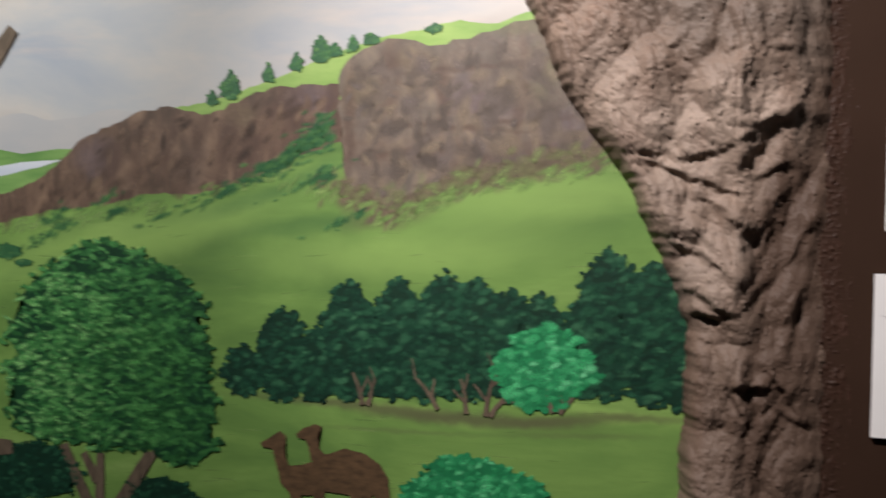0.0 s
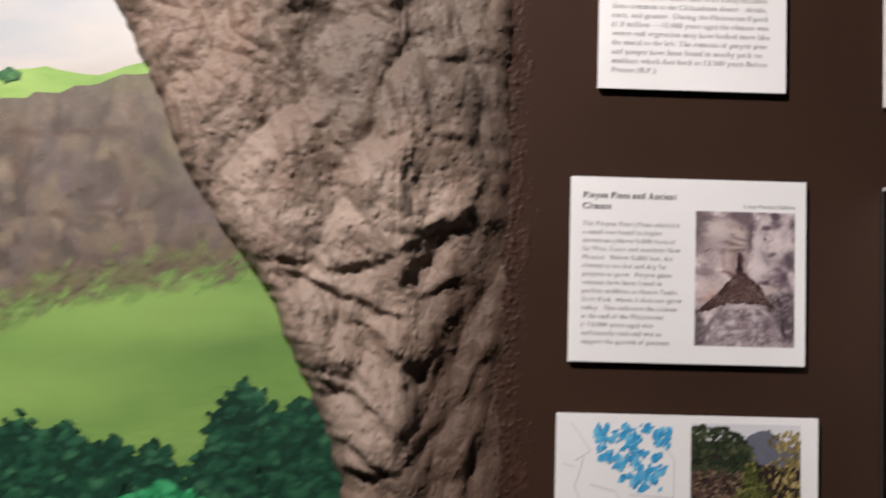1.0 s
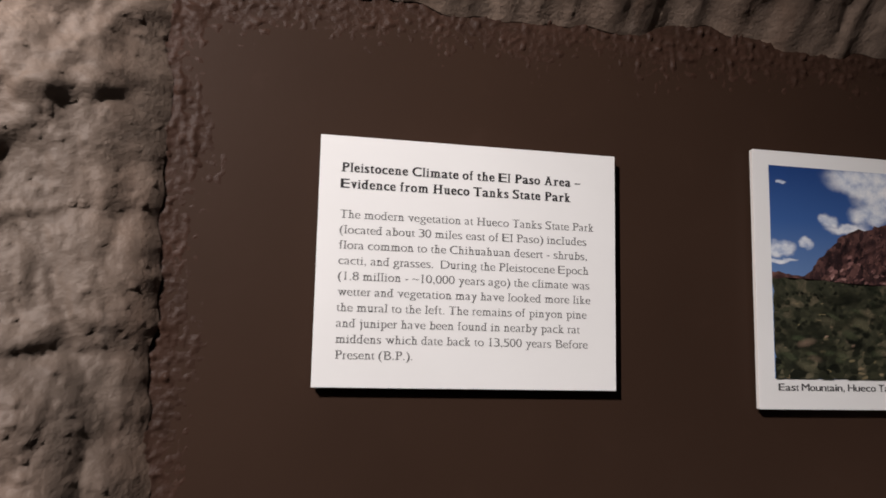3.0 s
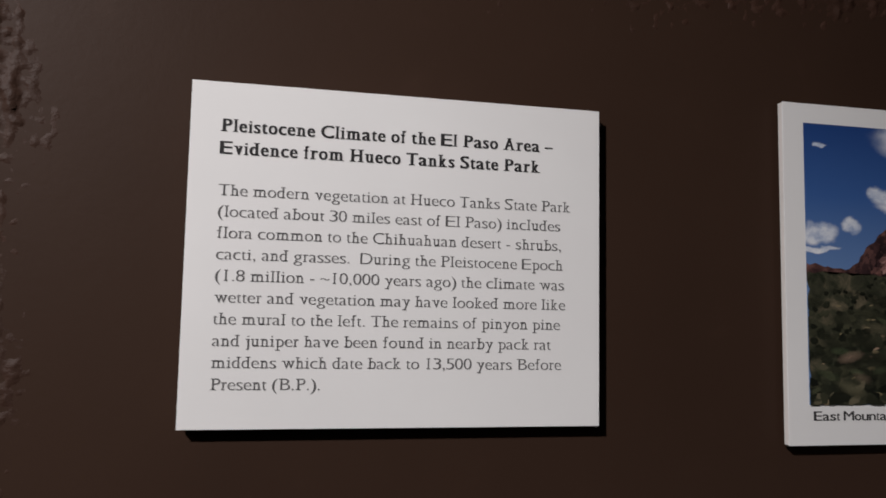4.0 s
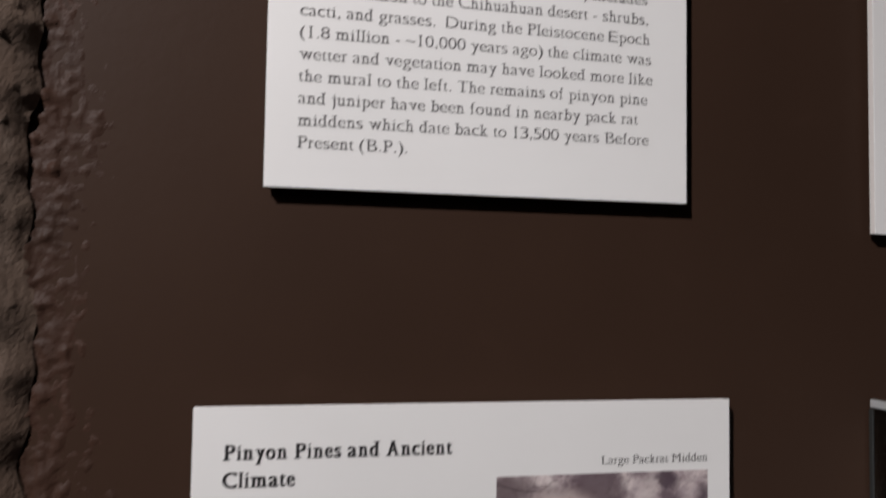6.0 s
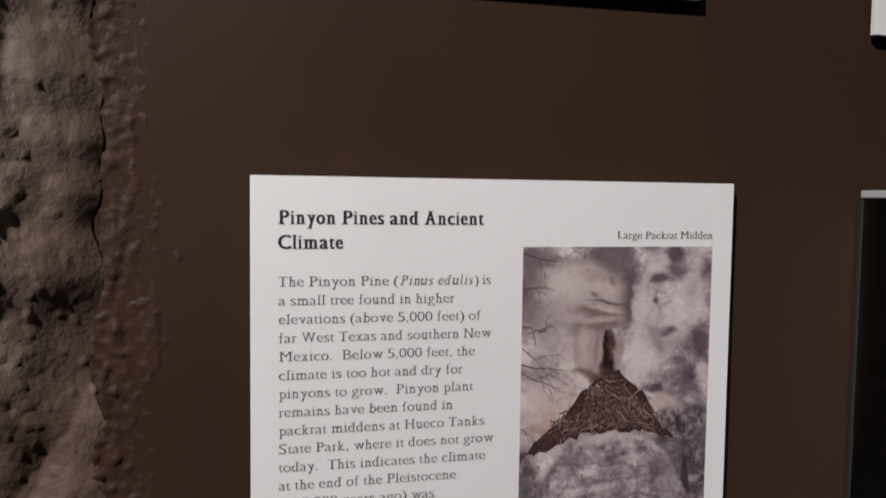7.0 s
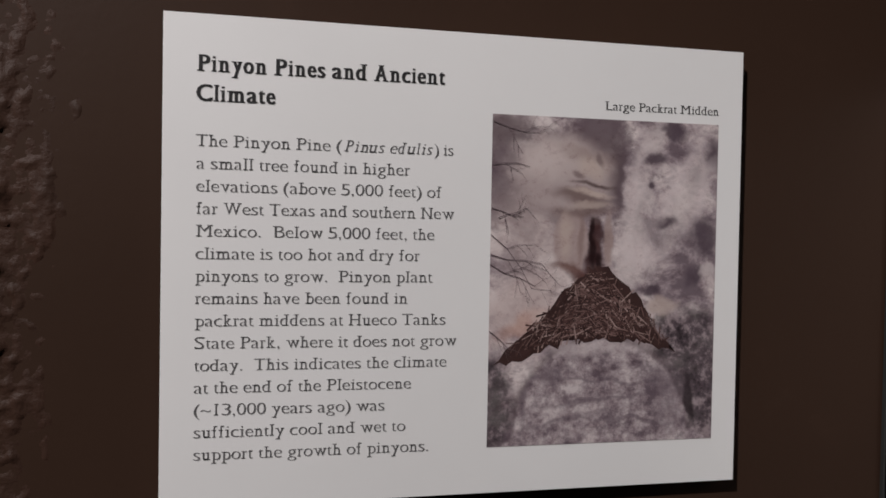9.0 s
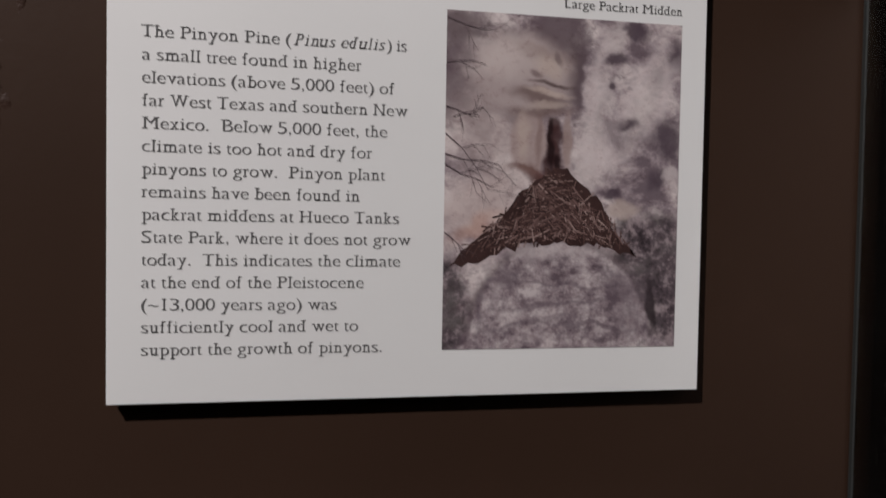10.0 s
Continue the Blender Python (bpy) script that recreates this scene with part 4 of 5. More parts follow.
stuff("cliff_brushwork", wash_mesh("cliff_brushwork", inside(300, cliff_b, 0.03, 0.09, MURAL_RNG), layer(7.6), MURAL_RNG, 0.5, 0.1, 1.6, 0.0001), CLIFF_DABS, mural)
stuff("cliff_brushwork", wash_mesh("cliff_brushwork", inside(150, cliff_a, 0.03, 0.08, MURAL_RNG), layer(6.6), MURAL_RNG, 0.5, 1.0, 0.6, 0.0001), SHADED_DABS, mural)
stuff("scree", wash_mesh("scree", along(520, -0.80, 0.02, lambda x: foot(x) + 0.010, 0.014, 0.02, 0.05, MURAL_RNG), layer(8), MURAL_RNG, 0.5, 0.4, 0.7, 0.0001), SCREE, mural)
stuff("foot_grass", wash_mesh("foot_grass", along(260, -1.75, 0.02, lambda x: foot(x) - 0.012, 0.010, 0.02, 0.06, MURAL_RNG), layer(8.4), MURAL_RNG, 0.30, 0.6, 0.5, 0.0001), GRASS_DABS, mural)
slope_strokes = []
for cx, cz, reach, tall, n in ((-0.77, 1.525, 0.030, 0.022, 70), (-0.80, 1.500, 0.032, 0.020, 80), (-0.845, 1.474, 0.036, 0.015, 70), (-0.90, 1.443, 0.040, 0.012, 60), (-0.96, 1.412, 0.045, 0.008, 40), (-0.82, 1.400, 0.060, 0.006, 26), (-0.75, 1.43, 0.035, 0.010, 30), (-1.05, 1.366, 0.060, 0.005, 20), (-1.16, 1.336, 0.055, 0.005, 16), (-1.31, 1.338, 0.035, 0.005, 16), (-1.36, 1.360, 0.022, 0.007, 20), (-1.51, 1.313, 0.024, 0.010, 24), (-1.49, 1.282, 0.040, 0.008, 26), (-1.57, 1.245, 0.040, 0.006, 16), (-0.72, 1.318, 0.035, 0.007, 20)):
    for _ in range(n):
        d = MURAL_RNG.gauss(0, reach)
        if cz > 1.41 and cx + d > -0.752:
            continue
        slope_strokes.append((cx + d, cz + 0.42 * d + MURAL_RNG.gauss(0, tall), MURAL_RNG.uniform(0.016, 0.045)))
stuff("slope_brushwork", wash_mesh("slope_brushwork", slope_strokes, layer(9), MURAL_RNG, 0.40, 0.45, 0.4, 0.0001), SLOPE_WASH, mural)
stuff("grass", wash_mesh("grass", scatter(260, -2.4, 0.12, lambda x: 0.5, lambda x: 1.30, 0.03, 0.08, MURAL_RNG), layer(5.6), MURAL_RNG, 0.05, 0.08, 0.12, 0.0001), GRASS_DABS, mural)


def crown(name, trees, base, paint, k, count, size, rng, tip=0.0, flat=0.6, lean=0.2):
    """A clump of painted crowns: underpaint shapes and brush dabs over them. trees: x, z, half width, half height; tip: how pointed."""

    def girth(t):
        round_ = math.sqrt(max(0.0, 1 - t * t))
        return round_ * (1 - tip * 0.5 * (t + 1)) if t > -1 else 0

    places, shapes = [], []
    for x, z, rx, rz in trees:
        ph, ps = rng.uniform(0, 6.28), rng.uniform(0, 6.28)

        def side(t, s):
            return s * rx * girth(t) * (1 + 0.10 * math.sin(7 * t + ph * s) + 0.06 * math.sin(17 * t + ps * s))

        for _ in range(int(count * rx * rz / 0.01)):
            t = rng.uniform(-1, 1.04)
            f = rng.uniform(-1.04, 1.04)
            if rng.random() < girth(min(t, 0.99)) + 0.12:
                places.append((x + side(t, math.copysign(1, f)) * abs(f), z + rz * t, size * rng.uniform(0.55, 1.3)))
        steps = [-0.97 + 1.94 * q / 22 for q in range(23)]
        shapes.append([(x + 0.9 * side(t, -1) - 0.001, z + 0.94 * rz * t) for t in steps] + [(x + 0.9 * side(t, 1) + 0.001, z + 0.94 * rz * t) for t in reversed(steps)])
    rng.shuffle(places)
    main = stuff(name, dab_mesh(name, places, layer(k + 0.8), rng, flat, lean, 0.8, 0.0003), paint[0], mural)
    touches = [(x, z, 1.5 * s) for x, z, s in places[::2]]
    lights = wash_mesh("lit_foliage", touches, layer(k + 2.0), rng, 0.9 * flat, lean, 0.45, 0.0002)
    tagged(part("lit_foliage", lights, paint[1], main), kind="stuff")
    for n, points in enumerate(shapes):
        part("underpaint", sheet(ragged(points, 0.002, 0.02, rng), layer(k) - 0.00002 * n), base, main)
    return main


def trunks(name, lines, k, parent=None):
    for line in lines:
        part(name, strokes_mesh(name, [line], layer(k)), TRUNK, parent or mural)


# trees on the crest and shrubs on the slope
crown("crest_foliage", [(-1.068, 1.602, 0.022, 0.020), (-1.020, 1.632, 0.040, 0.034), (-0.922, 1.655, 0.024, 0.022), (-0.852, 1.678, 0.024, 0.020), (-0.790, 1.706, 0.036, 0.034), (-0.760, 1.701, 0.034, 0.016), (-0.712, 1.715, 0.020, 0.020), (-0.668, 1.724, 0.030, 0.014), (-0.521, 1.741, 0.026, 0.012)], SHADE_BASE, SHADE, 10, 520, 0.013, MURAL_RNG, 0.8)
crown("slope_foliage", [(-1.652, 1.222, 0.05, 0.02), (-1.60, 1.195, 0.03, 0.010)], SHADE_BASE, SHADE, 10, 300, 0.014, MURAL_RNG, 0.0, 0.3, 0.3)

# wood in the middle distance, its soil and its trunks
crown("wood_foliage", [(-0.963, 0.962, 0.055, 0.061), (-0.865, 1.005, 0.075, 0.109), (-0.78, 0.987, 0.06, 0.086), (-0.702, 1.049, 0.075, 0.133), (-0.637, 1.022, 0.06, 0.101), (-0.585, 1.056, 0.072, 0.137), (-0.526, 1.041, 0.06, 0.116), (-0.479, 1.071, 0.07, 0.141), (-0.406, 1.064, 0.074, 0.129), (-0.332, 1.059, 0.07, 0.116), (-0.269, 1.059, 0.062, 0.111)], WOOD_BASE, WOOD, 12, 330, 0.019, MURAL_RNG, 0.12)
crown("wood_foliage", [(-0.134, 1.114, 0.07, 0.155), (-0.173, 1.071, 0.06, 0.11), (-0.049, 1.096, 0.072, 0.145), (0.011, 1.088, 0.07, 0.14)], WOOD_BASE, WOOD, 12, 330, 0.019, MURAL_RNG, 0.12)
for x, z, a, far in ((-0.664, 0.908, 1.75, 0.075), (-0.652, 0.908, 1.2, 0.06), (-0.489, 0.912, 2.1, 0.085), (-0.425, 0.908, 1.7, 0.075), (-0.383, 0.906, 1.45, 0.095), (-0.372, 0.906, 1.1, 0.06), (-0.240, 0.925, 2.0, 0.05), (-0.226, 0.925, 1.0, 0.05)):
    part("wood_trunk", strokes_mesh("wood_trunk", branching(x, z, a, far, 0.012, 1, MURAL_RNG, []), layer(15)), TRUNK, mural)
crown("light_bush", [(-0.26, 1.045, 0.085, 0.062), (-0.312, 1.009, 0.062, 0.05), (-0.212, 1.016, 0.062, 0.05), (-0.275, 0.97, 0.075, 0.045)], BUSH_BASE, BUSH, 15, 330, 0.020, MURAL_RNG)
crown("low_bush", [(-0.416, 0.766, 0.11, 0.055), (-0.329, 0.751, 0.085, 0.045), (-0.49, 0.727, 0.08, 0.04)], BUSH_BASE, BUSH, 15, 380, 0.015, MURAL_RNG)

# plain tawny shapes in the meadow
for k, points in enumerate((
    [(-0.823, 0.828), (-0.806, 0.844), (-0.776, 0.855), (-0.759, 0.851), (-0.770, 0.829), (-0.765, 0.802), (-0.749, 0.789), (-0.700, 0.808), (-0.651, 0.799), (-0.617, 0.780), (-0.597, 0.751), (-0.591, 0.707), (-0.604, 0.652), (-0.613, 0.650), (-0.622, 0.703), (-0.634, 0.711), (-0.642, 0.647), (-0.653, 0.645), (-0.659, 0.744), (-0.748, 0.762), (-0.784, 0.772), (-0.792, 0.804), (-0.800, 0.819), (-0.816, 0.820)],
    [(-0.913, 0.800), (-0.884, 0.818), (-0.862, 0.832), (-0.848, 0.822), (-0.850, 0.779), (-0.837, 0.755), (-0.804, 0.761), (-0.749, 0.782), (-0.700, 0.781), (-0.660, 0.767), (-0.645, 0.741), (-0.658, 0.708), (-0.666, 0.644), (-0.679, 0.642), (-0.687, 0.705), (-0.747, 0.706), (-0.754, 0.633), (-0.769, 0.631), (-0.776, 0.695), (-0.806, 0.691), (-0.809, 0.626), (-0.823, 0.625), (-0.832, 0.689), (-0.858, 0.714), (-0.872, 0.759), (-0.883, 0.790), (-0.907, 0.791)],
)):
    part("tawny_shape", sheet(ragged(points, 0.0010, 0.012, MURAL_RNG), layer(15.5 + 0.8 * k)), TAWNY, mural)

# large tree
trunks("tree_trunk", [(a, b, c, d, w, w * 0.7) for (a, b), (c, d, w) in zip([(-1.369, 0.587), (-1.347, 0.589), (-1.303, 0.595), (-1.355, 0.665), (-1.249, 0.663)], [(-1.459, 0.746, 0.035), (-1.349, 0.735, 0.03), (-1.207, 0.749, 0.036), (-1.399, 0.73, 0.03), (-1.159, 0.808, 0.02)])], 15)
crown("dark_shrub", [(-1.534, 0.674, 0.13, 0.07), (-1.168, 0.644, 0.1, 0.05), (-1.638, 0.635, 0.1, 0.06)], WOOD_BASE, WOOD, 14, 320, 0.016, MURAL_RNG)
crown("tree_crown", [(-1.36, 1.120, 0.19, 0.14), (-1.47, 1.03, 0.175, 0.16), (-1.22, 1.06, 0.17, 0.15), (-1.34, 0.93, 0.24, 0.19), (-1.51, 0.88, 0.14, 0.14), (-1.15, 0.92, 0.125, 0.17), (-1.13, 0.805, 0.11, 0.08), (-1.27, 0.825, 0.15, 0.075), (-1.45, 0.825, 0.14, 0.075)], TREE_BASE, TREE, 17, 230, 0.024, MURAL_RNG, 0.1, 0.42, 0.0)
trunks("bare_branch", [(a, b, c, d, 0.05, 0.035) for (a, b), (c, d) in zip([(-1.715, 1.712), (-1.696, 0.716)], [(-1.653, 1.794), (-1.615, 0.724)])], 18)

# ---- photographs on the boards ----
PHOTO_RNG = random.Random(23)


class Photo:
    """A printed photograph with corners (x0, z0) and (x1, z1); shapes in it run from 0 to 1, right and down."""

    def __init__(self, parent, x0, x1, z0, z1, material, label):
        self.x0, self.x1, self.z0, self.z1, self.k = x0, x1, z0, z1, 0
        self.ob = part("photograph", sheet([(x0, z0), (x1, z0), (x1, z1), (x0, z1)], INK_Y), material, parent, label)

    def at(self, u, v):
        u, v = min(max(u, 0), 1), min(max(v, 0), 1)
        return self.x0 + u * (self.x1 - self.x0), self.z1 - v * (self.z1 - self.z0)

    def next_y(self):
        self.k += 1
        return INK_Y - 0.00006 * self.k

    def shape(self, name, points, material, rough=0.004, steps=0.02):
        pts = ragged([tuple(p) for p in points], rough, steps, PHOTO_RNG)
        return part(name, sheet([self.at(*p) for p in pts], self.next_y()), material, self.ob)

    def blobs(self, name, list_of, material, rough=0.12):
        for u, v, ru, rv in list_of:
            part(name, sheet([self.at(*p) for p in blob(u, v, ru, rv, rough, PHOTO_RNG, 22)], self.next_y()), material, self.ob)

    def sticks(self, name, lines, material):
        out = []
        w = self.x1 - self.x0
        for u0, v0, u1, v1, a, b in lines:
            out.append((*self.at(u0, v0), *self.at(u1, v1), a * w, b * w))
        self.k += 4
        return stuff(name, strokes_mesh(name, out, self.next_y(), 0.00022), material, self.ob)

    def dabs(self, name, places, material, flat=0.6, lean=0.0, spread=0.8):
        w = self.x1 - self.x0
        me = dab_mesh(name, [(*self.at(u, v), s * w) for u, v, s in places], self.next_y(), PHOTO_RNG, flat, lean, spread, 0.0002)
        for v in me.vertices:
            v.co.x, v.co.z = min(max(v.co.x, self.x0), self.x1), min(max(v.co.z, self.z0), self.z1)
        self.k += 5
        return stuff(name, me, material, self.ob)

    def wash(self, name, places, material, flat=0.5, lean=0.0, spread=0.8):
        w = self.x1 - self.x0
        me = wash_mesh(name, [(*self.at(u, v), s * w) for u, v, s in places], self.next_y() - 0.0001, PHOTO_RNG, flat, lean, spread, 0.0001)
        for v in me.vertices:
            v.co.x, v.co.z = min(max(v.co.x, self.x0), self.x1), min(max(v.co.z, self.z0), self.z1)
        self.k += 4
        return stuff(name, me, material, self.ob)


def stone_print(name, stops, scale, dark, spots, stretch=(1, 1, 1), amount=0.8):
    m = Mat(name, 0.45, 0.35)
    c = m.ramp(m.noise(scale, 7, 0.62, stretch, (0, 20, 0), 0.7), stops)
    blot = m.ramp(m.noise(scale * 1.7, 6, 0.66, stretch, (0, -30, 0), 0.5), [(spots, (0, 0, 0)), (spots + 0.12, (1, 1, 1))])
    c = m.mix(m.math("MULTIPLY", blot, amount), c, dark)
    grain = m.ramp(m.noise(scale * 9, 5, 0.7), [(0.36, (1, 1, 1)), (0.52, (0, 0, 0))])
    return m.colour(m.mix(m.math("MULTIPLY", grain, 0.25), c, dark)).m


def midden_print():
    """The pale cliff, the round boulder with its creases, the crevice and the mauve boulder in front."""
    m = Mat("print_of_pale_boulders", 0.42, 0.35)
    x0, z1, w, h = 0.5585, 1.5515, 0.1545, 0.2075

    def lay(c, colour, amount, u, v, ru, rv, edge=0.4, turn=0, wob=0.012, scale=55):
        return m.patch(c, srgb(*colour), amount, x0 + u * w, z1 - v * h, ru * w, rv * h, edge=edge, turn=turn, wob=wob * w, scale=scale)

    c = m.ramp(m.noise(42, 8, 0.66, (1, 1, 1.2), (0, 35, 0), 0.25), [(0.38, srgb(112, 100, 108)), (0.46, srgb(154, 142, 148)), (0.54, srgb(190, 180, 182)), (0.63, srgb(216, 208, 208))])
    blot = m.ramp(m.noise(60, 7, 0.7, (0.8, 1, 1.2), (0, -20, 0), 0.2), [(0.53, (0, 0, 0)), (0.62, (1, 1, 1))])
    c = m.mix(m.math("MULTIPLY", blot, 0.65), c, srgb(98, 84, 94))
    fleck = m.ramp(m.noise(170, 6, 0.75), [(0.54, (0, 0, 0)), (0.68, (1, 1, 1))])
    c = m.mix(m.math("MULTIPLY", fleck, 0.35), c, srgb(108, 94, 100))
    pale, grey, dark = (206, 198, 198), (118, 104, 110), (70, 56, 62)
    for u, v, ru, rv, t in ((0.85, 0.24, 0.06, 0.16, 25), (0.63, 0.32, 0.05, 0.16, 5), (0.70, 0.06, 0.05, 0.05, 30), (0.60, 0.44, 0.06, 0.06, 0)):
        c = lay(c, pale, 0.6, u, v, ru, rv, 0.7, t, 0.05)
    for u, v, ru, rv in ((0.72, 0.125, 0.05, 0.018), (0.75, 0.315, 0.06, 0.020), (0.69, 0.19, 0.02, 0.012), (0.80, 0.03, 0.06, 0.020), (0.98, 0.10, 0.035, 0.05), (0.90, 0.48, 0.035, 0.03), (0.71, 0.525, 0.04, 0.014), (0.95, 0.36, 0.07, 0.06), (0.78, 0.20, 0.015, 0.010)):
        c = lay(c, (80, 68, 78), 0.9, u, v, ru, rv, 0.5, 0, 0.06)
    c = lay(c, (100, 86, 94), 0.9, 0.46, 0.02, 0.10, 0.05, 0.5, 0, 0.04)
    c = lay(c, (96, 82, 90), 0.9, 0.555, 0.15, 0.026, 0.13, 0.7, 6, 0.09)
    c = lay(c, (92, 78, 86), 0.85, 0.03, 0.17, 0.08, 0.15, 0.6, 0, 0.08)
    # stones behind, then the balanced boulder with its creases
    c = lay(c, (104, 92, 96), 0.85, 0.06, 0.04, 0.12, 0.05, 0.5, 0, 0.05)
    c = lay(c, (112, 100, 106), 0.9, 0.46, 0.055, 0.075, 0.075, 0.4, 0, 0.04)
    c = lay(c, (190, 178, 176), 0.6, 0.16, 0.34, 0.14, 0.14, 0.7, 0, 0.05)
    c = lay(c, (96, 84, 90), 0.85, 0.535, 0.16, 0.030, 0.12, 0.7, 0, 0.04)
    c = lay(c, (100, 86, 90), 0.7, 0.33, 0.175, 0.225, 0.140, 0.25, 0, 0.05)
    c = lay(c, (176, 164, 164), 0.9, 0.315, 0.180, 0.205, 0.125, 0.22, 0, 0.04)
    c = lay(c, (204, 194, 192), 0.75, 0.23, 0.125, 0.13, 0.055, 0.8, 0, 0.06)
    c = lay(c, (150, 134, 130), 0.6, 0.40, 0.11, 0.10, 0.020, 0.8, 12, 0.05)
    c = lay(c, (196, 182, 174), 0.7, 0.43, 0.150, 0.06, 0.030, 0.7, 10, 0.04)
    c = lay(c, (110, 94, 96), 0.7, 0.375, 0.172, 0.026, 0.008, 0.6, 30, 0.03)
    c = lay(c, (112, 96, 98), 0.7, 0.468, 0.125, 0.010, 0.022, 0.6, -20, 0.03)
    c = lay(c, (84, 68, 68), 0.85, 0.44, 0.202, 0.080, 0.006, 0.7, 8, 0.03)
    c = lay(c, (112, 94, 92), 0.85, 0.375, 0.238, 0.110, 0.020, 0.6, 8, 0.04)
    c = lay(c, (198, 184, 176), 0.75, 0.42, 0.228, 0.080, 0.009, 0.6, 8, 0.03)
    c = lay(c, (118, 100, 98), 0.8, 0.39, 0.285, 0.120, 0.018, 0.6, -4, 0.04)
    c = lay(c, (186, 172, 164), 0.6, 0.42, 0.262, 0.070, 0.010, 0.6, -4, 0.04)
    # stone neck below it with its rusty foot, crevice, peach ledge
    c = lay(c, (168, 152, 150), 0.9, 0.345, 0.385, 0.078, 0.090, 0.18, 0, 0.03)
    c = lay(c, (192, 178, 170), 0.6, 0.32, 0.36, 0.02, 0.07, 0.7, 0, 0.03)
    c = lay(c, (128, 106, 102), 0.6, 0.385, 0.37, 0.014, 0.07, 0.7, 0, 0.03)
    c = lay(c, (98, 64, 58), 0.85, 0.36, 0.462, 0.10, 0.016, 0.6, 8, 0.05)
    c = lay(c, (80, 50, 46), 0.8, 0.40, 0.480, 0.06, 0.014, 0.6, 0, 0.05)
    c = lay(c, (194, 180, 178), 0.7, 0.14, 0.56, 0.19, 0.07, 0.6, -24, 0.06)
    c = lay(c, (196, 162, 148), 0.6, 0.13, 0.635, 0.10, 0.03, 0.7, -30, 0.06)
    for u, v, ru, rv in ((0.452, 0.330, 0.030, 0.026), (0.458, 0.365, 0.036, 0.034), (0.455, 0.405, 0.036, 0.040), (0.450, 0.445, 0.042, 0.034)):
        c = lay(c, (70, 46, 46), 0.85, u, v, ru, rv, 0.35, 0, 0.05)
    for u, v, ru, rv in ((0.440, 0.350, 0.012, 0.040), (0.445, 0.410, 0.018, 0.045), (0.470, 0.440, 0.012, 0.030)):
        c = lay(c, (34, 20, 22), 0.9, u, v, ru, rv, 0.5, 4, 0.05)
    for u, v, ru, rv, t in ((0.80, 0.20, 0.035, 0.16, 28), (0.62, 0.20, 0.03, 0.14, 8), (0.93, 0.22, 0.03, 0.12, 20), (0.66, 0.42, 0.10, 0.05, 20)):
        c = lay(c, (214, 204, 206), 0.55, u, v, ru, rv, 0.8, t, 0.08)
    c = lay(c, (160, 142, 138), 0.8, 0.508, 0.375, 0.018, 0.085, 0.4, 0, 0.02)
    # lichen stones at the sides
    rough = m.ramp(m.noise(95, 7, 0.72), [(0.40, srgb(40, 34, 38)), (0.50, srgb(84, 74, 80)), (0.60, srgb(152, 140, 144))])
    for u, v, ru, rv, t in ((0.90, 0.73, 0.19, 0.15, 20), (0.80, 0.66, 0.10, 0.06, 30), (0.02, 0.88, 0.085, 0.16, 0), (0.97, 0.92, 0.08, 0.08, 0)):
        c = m.mix(m.math("MULTIPLY", m.soft(x0 + u * w, z1 - v * h, ru * w, rv * h, edge=0.3, turn=t, wob=0.012, scale=70), 0.85), c, rough)
    c = lay(c, (186, 172, 166), 0.8, 0.75, 0.575, 0.075, 0.028, 0.4, -10, 0.05)
    c = lay(c, (190, 182, 184), 0.8, 0.96, 0.465, 0.045, 0.022, 0.3, -10, 0.04)
    # boulder in front
    c = lay(c, (70, 58, 62), 0.55, 0.49, 0.965, 0.395, 0.303, 0.05, 0, 0.03)
    stone = m.ramp(m.noise(85, 8, 0.72, (1, 1, 1.15), (0, 6, 0), 0.1), [(0.38, srgb(104, 92, 100)), (0.46, srgb(144, 132, 138)), (0.54, srgb(172, 162, 166)), (0.62, srgb(200, 192, 194))])
    moss = m.ramp(m.noise(120, 6, 0.7), [(0.52, (0, 0, 0)), (0.66, (1, 1, 1))])
    stone = m.mix(m.math("MULTIPLY", moss, 0.55), stone, srgb(92, 80, 90))
    c = m.mix(m.soft(x0 + 0.49 * w, z1 - 0.985 * h, 0.385 * w, 0.31 * h, edge=0.03, wob=0.004, scale=40), c, stone)
    c = m.mix(m.soft(x0 + 0.52 * w, z1 - 1.04 * h, 0.52 * w, 0.09 * h, edge=0.05, wob=0.004, scale=40), c, stone)
    c = lay(c, (196, 188, 190), 0.6, 0.46, 0.705, 0.22, 0.022, 0.7, 0, 0.04)
    for u, v, ru, rv, t in ((0.50, 0.80, 0.26, 0.006, 3), (0.52, 0.865, 0.30, 0.008, -6), (0.30, 0.93, 0.18, 0.007, -12), (0.62, 0.93, 0.20, 0.006, 4), (0.16, 0.86, 0.012, 0.09, 8), (0.74, 0.80, 0.05, 0.04, 0), (0.26, 0.78, 0.06, 0.03, 0)):
        c = lay(c, (96, 84, 94), 0.55, u, v, ru, rv, 0.8, t, 0.05)
    c = lay(c, (34, 26, 30), 0.9, 0.885, 0.87, 0.018, 0.075, 0.4, -8, 0.03)
    c = lay(c, (120, 108, 116), 0.6, 0.80, 0.87, 0.06, 0.09, 0.8, 0, 0.05)
    pock = m.ramp(m.noise(150, 8, 0.78, (1, 1, 1.2), (0, 25, 0)), [(0.34, (0.74, 0.67, 0.67)), (0.45, (0.98, 0.93, 0.91)), (0.56, (1.0, 0.97, 0.95))])
    return m.colour(m.mix(1.0, c, pock, "MULTIPLY")).m


